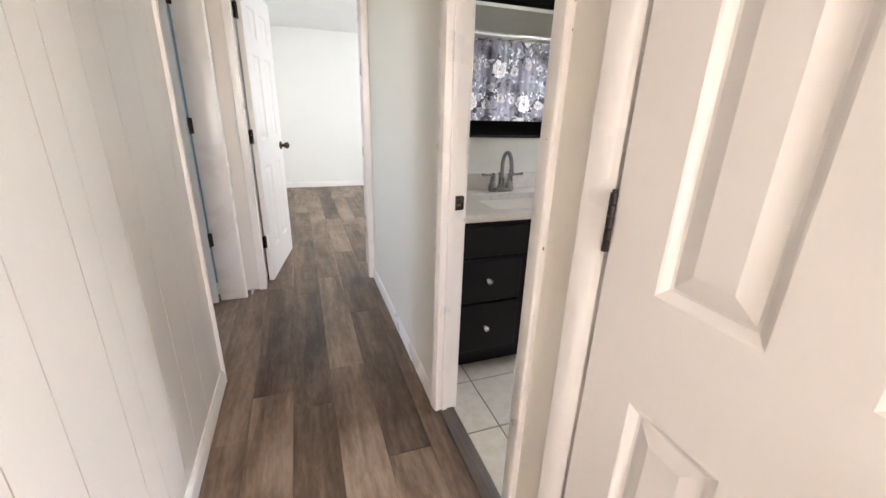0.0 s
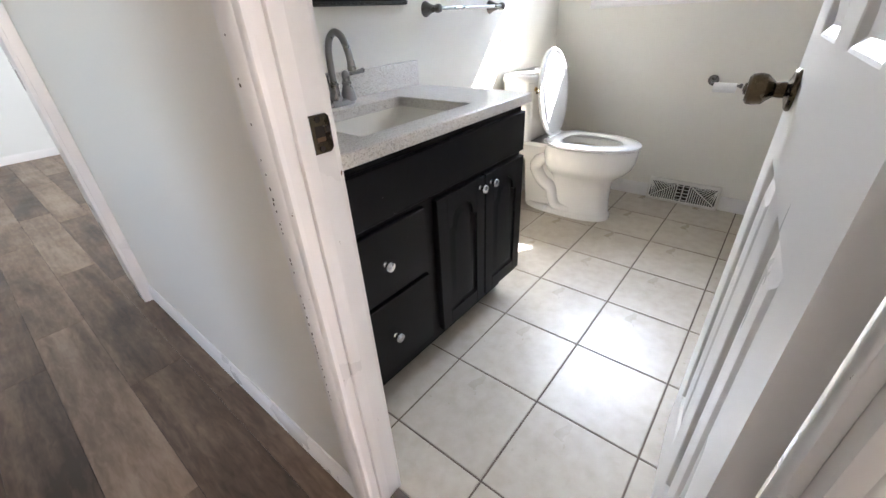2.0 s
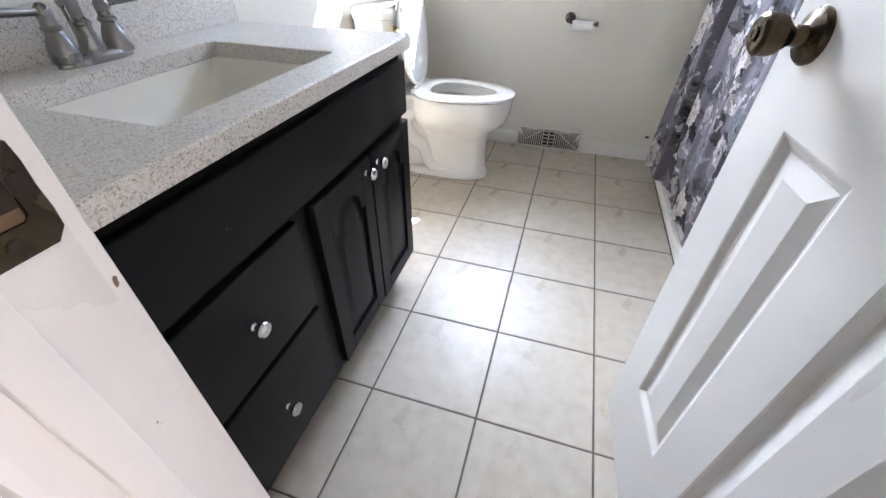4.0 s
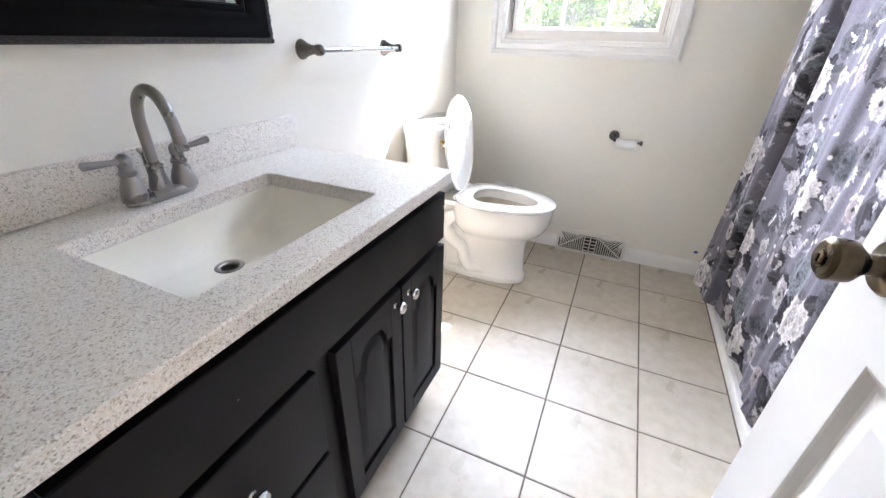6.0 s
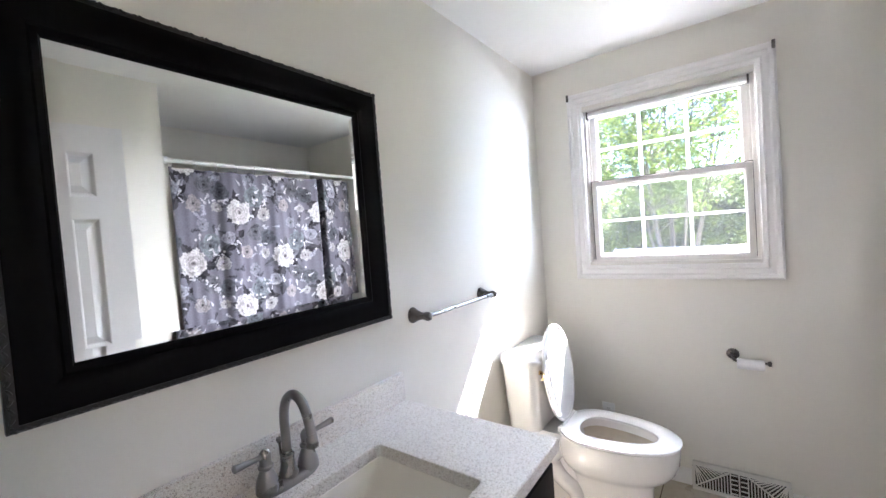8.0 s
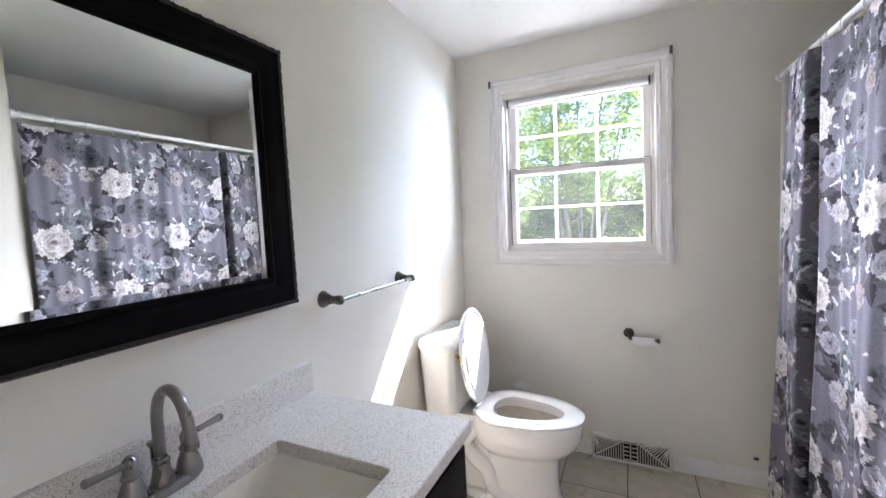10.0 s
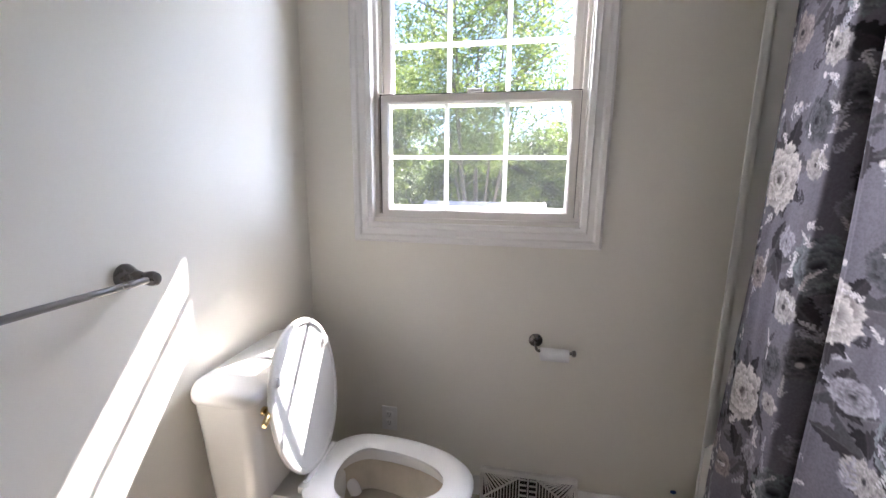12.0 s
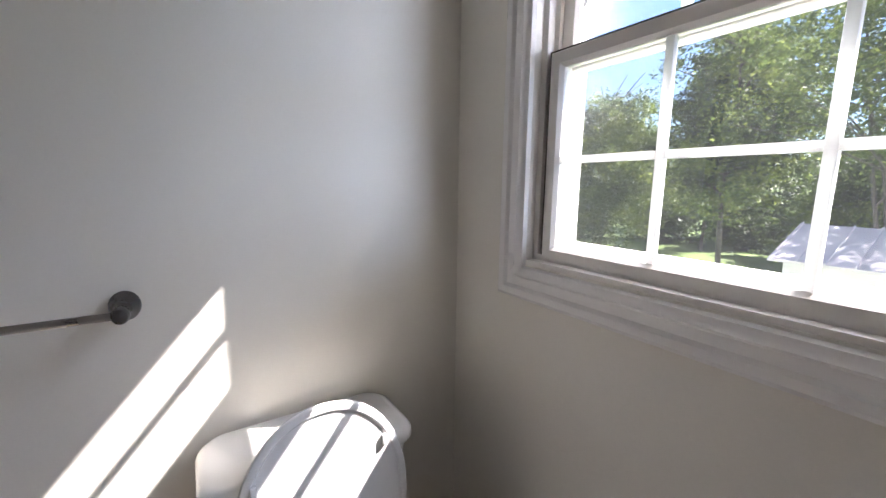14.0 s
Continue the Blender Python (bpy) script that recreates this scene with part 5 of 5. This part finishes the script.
part("edge_strip", boxes([(W - 0.010, W - 0.0005, -1.632, -1.603, 0.09, 2.01)], bevel=0.003), PLASTIC, sur)
part("end_panel", boxes([(W - 0.005, W - 0.0005, -2.378, -1.633, 0.376, 2.0)]), PLASTIC, sur)
RODZ, RODY = 1.975, -1.600
rod = thing("curtain_rod", (1.6, RODY, RODZ), "white shower curtain rod across the bathtub", "curtain rod")
bm = bmesh.new()
tube(bm, [(0.862, RODY, RODZ), (W - 0.001, RODY, RODZ)], 0.0125, 16)
part("rod", bm, PLASTIC, rod)
for x in (0.862, W - 0.02):
    bm = bmesh.new()
    tube(bm, [(x, RODY, RODZ), (x + 0.018, RODY, RODZ)], 0.021, 16)
    part("end_cap", bm, PLASTIC, rod)

# the print, drawn on an unfolded sheet of cloth: peonies, dark leaves, sprigs on grey
NU, NV = 540, 640
CU, CVH = 1.60, 1.88
uu, vv = np.meshgrid(np.linspace(0, CU, NU), np.linspace(0, CVH, NV), indexing="ij")
GREY = np.array([0.162, 0.153, 0.178])
sheet = np.ones((NU, NV, 3)) * GREY
prng = np.random.RandomState(11)


def window_of(u0, v0, r):
    i0, i1 = np.searchsorted(uu[:, 0], (u0 - r, u0 + r))
    j0, j1 = np.searchsorted(vv[0], (v0 - r, v0 + r))
    return slice(i0, i1), slice(j0, j1)


def leaf_print(u0, v0, ang, length, width, colour, vein=0.6):
    s = window_of(u0, v0, length * 1.1)
    du, dv = uu[s] - u0, vv[s] - v0
    a, b = du * math.cos(ang) + dv * math.sin(ang), -du * math.sin(ang) + dv * math.cos(ang)
    t = np.clip(a / length, 0, 1)
    half = width * np.sin(np.pi * t ** 0.75) * (1 + 0.16 * np.sin(t * 40))
    m = ((a > 0) & (a < length) & (np.abs(b) < half)).astype(float)[..., None]
    tone = (1 + 0.5 * np.sign(b) * 0.4 + vein * np.exp(-(b / 0.0022) ** 2))[..., None]
    sheet[s] = sheet[s] * (1 - m) + np.asarray(colour) * tone * m


def peony(u0, v0, r, light, dark, squash=1.0):
    """Ragged petals, ring within ring, pale at their rims and darker at their roots."""
    light, dark = np.asarray(light), np.asarray(dark)
    for ring, count, reach in ((0.74, 13, 0.40), (0.58, 12, 0.40), (0.42, 10, 0.36), (0.26, 8, 0.31), (0.10, 5, 0.26)):
        ph = prng.uniform(0, 6.28)
        for k in range(count):
            a = ph + 6.283 * k / count + prng.uniform(-0.22, 0.22)
            d = r * ring * prng.uniform(0.86, 1.12)
            cu, cv = u0 + d * math.cos(a), v0 + d * math.sin(a) * squash
            long, wide = r * reach * prng.uniform(0.8, 1.15), r * reach * prng.uniform(0.62, 0.95)
            lean = a + prng.uniform(-0.5, 0.5)
            s = window_of(cu, cv, r * 0.6)
            du, dv = uu[s] - cu, vv[s] - cv
            p, q = du * math.cos(lean) + dv * math.sin(lean), -du * math.sin(lean) + dv * math.cos(lean)
            th = np.arctan2(q / wide, p / long)
            e = np.hypot(p / long, q / wide) / (1 + 0.10 * np.sin(7 * th + ph + k) + 0.06 * np.sin(13 * th + k))
            m = np.clip((1 - e) * long / 0.004, 0, 1)[..., None]
            rim = np.clip(0.29 + 0.62 * p / long + 0.34 * e ** 4, 0, 1) ** 1.2 * (0.90 + 0.10 * np.sin(17 * th + k)) * prng.uniform(0.82, 1.08)
            col = dark + (light - dark) * np.clip(rim, 0, 1)[..., None]
            sheet[s] = sheet[s] * (1 - m) + col * m


def anemone(u0, v0, r, light):
    """A small open flower with a dark eye."""
    peony(u0, v0, r, np.asarray(light) * 0.80, (0.07, 0.065, 0.07), prng.uniform(0.75, 1.15))
    s = window_of(u0, v0, r * 0.5)
    d = np.hypot(uu[s] - u0, vv[s] - v0) * (1 + 0.2 * np.sin(9 * np.arctan2(vv[s] - v0, uu[s] - u0)))
    m = np.clip((0.19 * r - d) / 0.004, 0, 1)[..., None]
    sheet[s] = sheet[s] * (1 - m) + np.array((0.05, 0.046, 0.05)) * m


PALE, ROSE, LILAC = (0.74, 0.69, 0.67), (0.58, 0.50, 0.49), (0.50, 0.48, 0.54)
DARKS = [(0.035, 0.032, 0.036), (0.06, 0.055, 0.06), (0.10, 0.095, 0.105)]


def sprig(u0, v0, ang, size, colour, n=7):
    for k in range(n):
        t = k / n
        cu, cv = u0 + math.cos(ang) * size * t, v0 + math.sin(ang) * size * t
        for sd in (-1, 1):
            leaf_print(cu, cv, ang + sd * prng.uniform(0.5, 1.1), size * prng.uniform(0.18, 0.36) * (1.15 - t), size * 0.045, np.asarray(colour) * prng.uniform(0.75, 1.15), 0.15)
    leaf_print(u0, v0, ang, size * 1.05, 0.0022, colour, 0)


PU, PV = 0.33, 0.62
for iu in range(-1, 7):
    for jv in range(-1, 5):
        bu, bv = iu * PU + 0.10, jv * PV + (0.31 if iu % 2 else 0.0) + 0.07
        j = lambda s=0.012: prng.uniform(-s, s)
        for k in range(18):
            sprig(bu + prng.uniform(-0.2, 0.2), bv + prng.uniform(-0.32, 0.32), prng.uniform(0, 6.28), prng.uniform(0.04, 0.085), (0.34, 0.325, 0.365) if k % 2 else (0.06, 0.056, 0.064))
        for k in range(10):
            leaf_print(bu + j(0.03), bv + j(0.03), k * 0.63 + j(0.2), prng.uniform(0.11, 0.16), 0.030, DARKS[k % 3])
        for k in range(9):
            leaf_print(bu + 0.17 + j(0.03), bv + 0.035 + j(0.04), k * 0.7 + j(0.2), prng.uniform(0.07, 0.12), 0.026, DARKS[(k + 1) % 3])
        for k in range(7):
            leaf_print(bu - 0.05 + j(0.03), bv - 0.20 + j(0.04), k * 0.9 + j(0.2), prng.uniform(0.06, 0.10), 0.022, DARKS[(k + 2) % 3])
        peony(bu + 0.12, bv + 0.105, 0.066, (0.26, 0.28, 0.30), (0.03, 0.028, 0.032))
        peony(bu - 0.12, bv + 0.13, 0.055, (0.15, 0.15, 0.165), (0.02, 0.018, 0.022))
        peony(bu + 0.11, bv - 0.135, 0.060, (0.20, 0.195, 0.21), (0.025, 0.022, 0.026), 0.9)
        anemone(bu + 0.19, bv - 0.015, 0.046, PALE)
        peony(bu - 0.09, bv - 0.165, 0.040, LILAC, (0.05, 0.045, 0.05), 0.9)
        anemone(bu + 0.03, bv - 0.26, 0.044, ROSE)
        anemone(bu - 0.15, bv + 0.03, 0.032, PALE)
        anemone(bu + 0.08, bv + 0.24, 0.036, LILAC)
        peony(bu, bv, 0.080, PALE, (0.09, 0.078, 0.08), 0.95)
        for k in range(22):
            u0, v0 = bu + prng.uniform(-0.2, 0.22), bv + prng.uniform(-0.28, 0.2)
            if math.hypot(u0 - bu, v0 - bv) > 0.09:
                sprig(u0, v0, prng.uniform(0, 6.28), prng.uniform(0.03, 0.06), (0.54, 0.51, 0.53), 7)
        for k in range(6):
            u0, v0 = bu + prng.uniform(-0.24, 0.24), bv + prng.uniform(-0.30, 0.30)
            s = window_of(u0, v0, 0.014)
            d = np.hypot(uu[s] - u0, vv[s] - v0)
            m = np.clip((0.009 - d) / 0.003, 0, 1)[..., None]
            sheet[s] = sheet[s] * (1 - m) + np.array((0.62, 0.57, 0.57)) * m

# the hanging cloth: the long width, one deep fold turning back, and an end panel that bulges towards the room
us = np.linspace(0, 1, NU)
wave = 0.012 * np.sin(2 * np.pi * 4.6 * us + 0.7) + 0.006 * np.sin(2 * np.pi * 8.6 * us + 2.0) + 0.003 * np.sin(2 * np.pi * 21 * us)
soft_step = np.hanning(15) / np.hanning(15).sum()


def bend(keys, values):
    line = np.interp(us, keys, values)
    return np.convolve(np.pad(line, 7, mode="edge"), soft_step, mode="valid")


zs = np.linspace(0.0, 1.0, NV)
low = (1 - zs)[None, :]
BENDS = (0.0, 0.60, 0.67, 0.705, 0.765, 0.80, 0.90, 1.0)
x_top = bend(BENDS, (0.872, 1.71, 1.850, 1.868, 1.880, 1.915, 2.04, 2.150))[:, None]
x_foot = bend(BENDS, (0.872, 1.72, 1.862, 1.880, 1.890, 1.925, 2.07, 2.222))[:, None]
y_top = bend(BENDS, (0.0, 0.006, 0.012, -0.080, 0.046, 0.056, 0.036, 0.012))[:, None]
y_foot = bend(BENDS, (0.004, 0.010, 0.020, -0.058, 0.066, 0.074, 0.062, 0.046))[:, None]
Xc = x_top + (x_foot - x_top) * low ** 1.6
hem = 0.112 + 0.010 * np.sin(2 * np.pi * 5 * us + 1)[:, None]
top = (1.935 - 0.010 * np.abs(np.sin(np.pi * 12 * us)))[:, None]
Yc = -1.578 + y_top + (y_foot - y_top) * low + wave[:, None] * (0.5 + 0.55 * low) * (1 - 0.75 * ((us > 0.66) & (us < 0.82)))[:, None] + 0.004 * np.sin(9 * low + 20 * us[:, None])
Zc = hem + (top - hem) * (1 - low)
verts = np.stack([Xc, np.minimum(Yc, -1.475), Zc], -1).reshape(-1, 3)
idx = np.arange(NU * NV).reshape(NU, NV)
faces = np.stack([idx[:-1, :-1], idx[1:, :-1], idx[1:, 1:], idx[:-1, 1:]], -1).reshape(-1, 4)
me = bpy.data.meshes.new("cloth")
me.from_pydata(verts.tolist(), [], faces.tolist())
layer = me.color_attributes.new("print", "FLOAT_COLOR", "POINT")
rgba = np.ones((NU * NV, 4), np.float32)
rgba[:, :3] = sheet.reshape(-1, 3)
layer.data.foreach_set("color", rgba.ravel())
me.polygons.foreach_set("use_smooth", [True] * len(me.polygons))
me.materials.append(CURTAIN)
curtain = thing("shower_curtain", (1.6, -1.58, 0.06), "grey shower curtain printed with white peonies and dark leaves", "shower curtain")
cloth = new("cloth", me)
cloth.parent = curtain
cloth.matrix_parent_inverse = Matrix.Translation((-1.6, 1.58, -0.06))
solid = cloth.modifiers.new("thickness", "SOLIDIFY")
solid.thickness, solid.offset = 0.0012, 0
for k in range(12):
    u = 0.02 + 0.96 * k / 11
    bm = bmesh.new()
    pts = [(float(x_top[int(u * (NU - 1)), 0]), RODY + 0.018 * math.cos(a), RODZ - 0.012 + 0.028 * math.sin(a)) for a in (2 * math.pi * i / 16 for i in range(17))]
    tube(bm, pts, 0.0022, 8)
    part("ring", bm, PLASTIC, curtain, "white curtain ring")

# ---------------------------------------------------------------- outdoors
GZ = -2.2
bm = bmesh.new()
n = 40
grid = [[bm.verts.new((W + 0.2 + (i / n) ** 2.2 * 900, (k / n - 0.5) * abs(k / n - 0.5) * 3600, GZ + 0.12 * math.sin(i * 1.3 + k * 0.7) * (i < 30))) for k in range(n + 1)] for i in range(n + 1)]
for i in range(n):
    for k in range(n):
        bm.faces.new((grid[i][k], grid[i + 1][k], grid[i + 1][k + 1], grid[i][k + 1]))
setting("ground", bm, LAWN, "sunlit green lawn behind the house", "lawn")
bm = boxes([(W + 0.15, W + 0.18, -7, -1.165, GZ - 0.2, 3.0), (W + 0.15, W + 0.18, -0.215, 6, GZ - 0.2, 3.0), (W + 0.15, W + 0.18, -1.165, -0.215, GZ - 0.2, 1.13), (W + 0.15, W + 0.18, -1.165, -0.215, 2.17, 3.0)])
setting("house_wall", bm, SIDING, "pale siding on the outside of the house", "house wall")


def crown(seed, centre, radii, clumps, per, size, mats, gap=0.0):
    """Leaves in clumps within an uneven ellipsoid."""
    r = np.random.RandomState(seed)
    d = r.normal(size=(clumps, 3))
    d /= np.linalg.norm(d, axis=1)[:, None]
    lump = 0.72 + 0.28 * np.sin(d[:, 0] * 5 + seed) * np.cos(d[:, 2] * 4 + 2 * seed)
    c = d * (r.uniform(0.25, 1.0, clumps) ** 0.55 * lump)[:, None] * np.array(radii) + np.array(centre)
    reach = r.uniform(0.15, 0.36, clumps) * (radii[0] / 3.2)
    p = np.repeat(c, per, 0) + r.normal(size=(clumps * per, 3)) * np.repeat(reach, per)[:, None] * np.array([1, 1, 0.62])
    p[:, 2] = np.maximum(p[:, 2], GZ + 0.05)
    n_ = len(p)
    a, b = r.normal(size=(n_, 3)), r.normal(size=(n_, 3))
    a[:, 2] *= 0.6
    a /= np.linalg.norm(a, axis=1)[:, None]
    b -= (a * b).sum(1)[:, None] * a
    b /= np.linalg.norm(b, axis=1)[:, None]
    sz = r.uniform(0.6, 1.25, n_)[:, None] * size
    v = np.stack([p - a * sz, p - b * sz * 0.45, p + a * sz, p + b * sz * 0.45], 1).reshape(-1, 3)
    f = np.arange(n_ * 4).reshape(-1, 4)
    mesh = bpy.data.meshes.new("crown")
    mesh.from_pydata(v.tolist(), [], f.tolist())
    for one in mats:
        mesh.materials.append(one)
    pick = np.repeat(r.randint(0, len(mats), clumps), per)
    mesh.polygons.foreach_set("material_index", pick.tolist())
    return mesh


def tree(seed, x, y, height, radius, mats, clumps=300, per=60, size=0.08, stems=1, low=0.25, label="leafy green tree beyond the lawn"):
    ob = thing("tree", (x, y, GZ), label, "tree", group="trees beyond the lawn")
    r = random.Random(seed)
    for s in range(stems):
        bm = bmesh.new()
        a = 2 * math.pi * s / stems + r.random()
        sp = 0.32 * radius if stems > 1 else 0.05
        base = Vector((x + 0.12 * math.cos(a) * (stems > 1), y + 0.12 * math.sin(a) * (stems > 1), GZ - 0.1))
        tip = Vector((x + sp * 1.6 * math.cos(a), y + sp * 1.6 * math.sin(a), GZ + height * 0.86))
        ln = along([base, base.lerp(tip, 0.35) + Vector((r.uniform(-.15, .15), r.uniform(-.15, .15), 0.2)), base.lerp(tip, 0.7) + Vector((r.uniform(-.25, .25), r.uniform(-.25, .25), 0)), tip], 5)
        w0 = 0.014 * height / (stems ** 0.5)
        tube(bm, ln, [w0 * (1 - 0.85 * k / (len(ln) - 1)) for k in range(len(ln))], 8)
        for k in range(13 if stems > 1 else 14):
            q = ln[int(len(ln) * r.uniform(0.3, 0.9))]
            d = Vector((r.uniform(-1, 1), r.uniform(-1, 1), r.uniform(0.25, 0.9))).normalized() * radius * r.uniform(0.4, 0.8)
            tube(bm, along([q, q + d * 0.5 + Vector((0, 0, 0.15)), q + d], 3), [w0 * 0.42 * (1 - 0.12 * i) for i in range(7)], 6)
        part("trunk", bm, BARK, ob)
    h0 = GZ + height * low
    mesh = crown(seed, (x, y, (h0 + GZ + height) / 2), (radius, radius, (GZ + height - h0) / 2), clumps, per, size, mats)
    cr = new("crown", mesh)
    cr.parent = ob
    cr.matrix_parent_inverse = Matrix.Translation((-x, -y, -GZ))
    return ob


MIX1, MIX2, MIX3 = (LEAF_A, LEAF_B, LEAF_A), (LEAF_A, LEAF_C, LEAF_C), (LEAF_B, LEAF_A, LEAF_C)
tree(1, 15.2, 0.6, 12.6, 4.5, (LEAF_B, LEAF_A, LEAF_A), clumps=470, per=56, size=0.078, stems=9, low=0.16, label="large many-stemmed leafy tree behind the shed")
tree(2, 20.5, 12.3, 9.3, 4.5, (LEAF_B, LEAF_A, LEAF_B, LEAF_C), clumps=800, per=80, size=0.095, low=0.0, label="bushy sunlit green tree at the lawn's edge")
tree(3, 26.0, 9.6, 7.2, 2.7, MIX1, label="pale green tree at the lawn's edge")
tree(4, 16.5, -7.5, 11.0, 4.2, MIX3, clumps=300, stems=3, low=0.12, label="tall dark green tree")
tree(5, 18.5, 5.6, 10.6, 3.3, MIX3, per=80, size=0.095, clumps=480, stems=2, low=0.1, label="dark green tree beside the shed")
tree(6, 17.0, 18.0, 9.4, 3.8, MIX1, low=0.05, label="rounded green tree at the lawn's edge")
tree(7, 15.0, -13.0, 10.5, 4.2, MIX2, low=0.1, label="tall dark green tree")
tree(8, 24.0, 2.0, 7.2, 4.0, MIX3, clumps=420, per=80, size=0.10, low=0.02, label="green tree in the woods")
tree(9, 23.0, -3.2, 7.4, 4.2, MIX3, clumps=420, per=80, size=0.10, low=0.02, label="green tree in the woods")
woods = thing("undergrowth", (26, 6, GZ), "dark green undergrowth and far woods behind the lawn", "woods", kind="stuff")
for k, (x, y, h) in enumerate(((27, 5, 4.4), (29, 9, 4.0), (28, 13, 4.0), (25, 17, 4.2), (23, 21, 4.8), (30, 0.5, 5.0), (30, -4, 5.0), (27, -9, 4.2), (22, -14, 6), (20, 24, 5), (33, 7, 6), (33, 11, 6), (32, 16, 6))):
    mesh = crown(60 + k, (x, y, GZ + h * 0.4), (2.9, 2.9, h * 0.7), 110, 50, 0.17, MIX2)
    cr = new("thicket", mesh)
    cr.parent = woods
    cr.matrix_parent_inverse = Matrix.Translation((-26, -6, -GZ))

shed = thing("garden_shed", (13.0, 0.15, GZ), "small cream garden shed with a pale standing-seam metal roof", "shed")
SX_A, SX_B, SY_A, SY_B, EZ, RIDGE = 11.6, 14.4, -1.5, 1.80, -0.02, 0.56
part("wall", boxes([(SX_A, SX_B, SY_A, SY_B, GZ - 0.15, EZ)]), SHED_WALL, shed)
part("door", boxes([(SX_A - 0.04, SX_A - 0.001, 0.0, 1.1, GZ + 0.05, GZ + 1.85)], bevel=0.01), PLASTIC, shed, "white shed door")
bm = bmesh.new()
mx = (SX_A + SX_B) / 2
for sx, ex in ((SX_A - 0.22, mx), (SX_B + 0.22, mx)):
    loft(bm, [[Vector((sx, y, EZ - 0.04)), Vector((ex, y, RIDGE)), Vector((ex, y, RIDGE + 0.05)), Vector((sx, y, EZ + 0.01))] for y in (SY_A - 0.2, SY_B + 0.2)])
part("roof", bm, SHED_ROOF, shed, "pale metal roof")
for k in range(10):
    y = SY_A - 0.15 + k * (SY_B - SY_A + 0.3) / 9
    bm = bmesh.new()
    loft(bm, [[Vector((x, y + d, z + h)) for d, h in ((-0.015, 0), (0.015, 0), (0.015, 0.045), (-0.015, 0.045))] for x, z in ((SX_A - 0.22, EZ + 0.005), (mx, RIDGE + 0.045))])
    part("seam", bm, SHED_ROOF, shed)

# ---------------------------------------------------------------- floors, piece by piece
MESHES = {}


def piece(name, parent, x0, x1, y0, y1, z0, z1, mat_, edge):
    """One tile or plank with eased upper edges; alike sizes share a mesh."""
    key = (name, round(x1 - x0, 4), round(y1 - y0, 4))
    if key not in MESHES:
        w, d, e, h = (x1 - x0) / 2, (y1 - y0) / 2, edge, z1 - z0
        low = [(-w, -d, 0), (w, -d, 0), (w, d, 0), (-w, d, 0)]
        mid_ = [(a, b, h - e * 0.6) for a, b, _ in low]
        top_ = [(math.copysign(abs(a) - e, a), math.copysign(abs(b) - e, b), h) for a, b, _ in low]
        f = [(0, 1, 5, 4), (1, 2, 6, 5), (2, 3, 7, 6), (3, 0, 4, 7), (4, 5, 9, 8), (5, 6, 10, 9), (6, 7, 11, 10), (7, 4, 8, 11), (8, 9, 10, 11)]
        mesh = bpy.data.meshes.new(name)
        mesh.from_pydata(low + mid_ + top_, [], f)
        mesh.materials.append(mat_)
        MESHES[key] = mesh
    ob = new(name, MESHES[key])
    ob.parent = parent
    ob.matrix_basis = Matrix.Translation((-ORIGIN[parent.name].translation)) @ Matrix.Translation(((x0 + x1) / 2, (y0 + y1) / 2, z0))
    return ob


bath_floor = setting("floor_bathroom", boxes([(-0.041, W + 0.02, -2.38, 0.0, -0.06, -0.0025)]), GROUT, "beige ceramic tile floor with brown grout", "floor")
gx = [-0.041] + [0.1135 + 0.3262 * k for k in range(7)] + [W]
gy = [-1.60, -1.581, -1.262, -0.943, -0.624, -0.305, -0.002]
G = 0.0028
for xa, xb in zip(gx, gx[1:]):
    for ya, yb in zip(gy[1:], gy[2:]):
        piece("tile", bath_floor, xa + G, xb - G, ya + G, yb - G, -0.008, 0.0, TILE, 0.0022)
    piece("tile", bath_floor, xa + G, xb - G, gy[0], gy[1] - G, -0.008, 0.0, TILE, 0.0022)
setting("threshold", boxes([(-0.108, -0.041, DOOR[0] + 0.001, DOOR[1] - 0.001, 0.0005, 0.007)], bevel=0.003), THRESH, "dark vinyl threshold strip in the bathroom doorway", "threshold")
hall_floor = setting("floor_hall", boxes([(-4.3, -0.04, -4.48, 4.85, -0.06, -0.003), (-0.04, 2.6, FARW, 4.85, -0.06, -0.003)]), PLANK_GAP, "grey-brown wood-look vinyl plank floor", "floor")
rng = random.Random(21)
PW, PL = 0.178, 1.22
x = -4.3
while x < 2.6:
    y0_, y1_ = (-2.38, FARW) if x < -1.2 else ((-4.48, 4.85) if x < -0.15 else (FARW + 0.05, 4.85))
    y = y0_ - rng.uniform(0.1, 1.1)
    while y < y1_:
        a, b = max(y, y0_), min(y + PL, y1_)
        xb = min(x + PW, 2.6)
        if -0.2 < x + PW and x < -0.041 and a < FARW:
            xb = min(xb, -0.041)
        if b - a > 0.03 and xb - x > 0.02:
            piece("plank", hall_floor, x + 0.0006, xb - 0.0006, a + 0.0006, b - 0.0006, -0.006, 0.0, PLANK, 0.001)
        y += PL
    x += PW
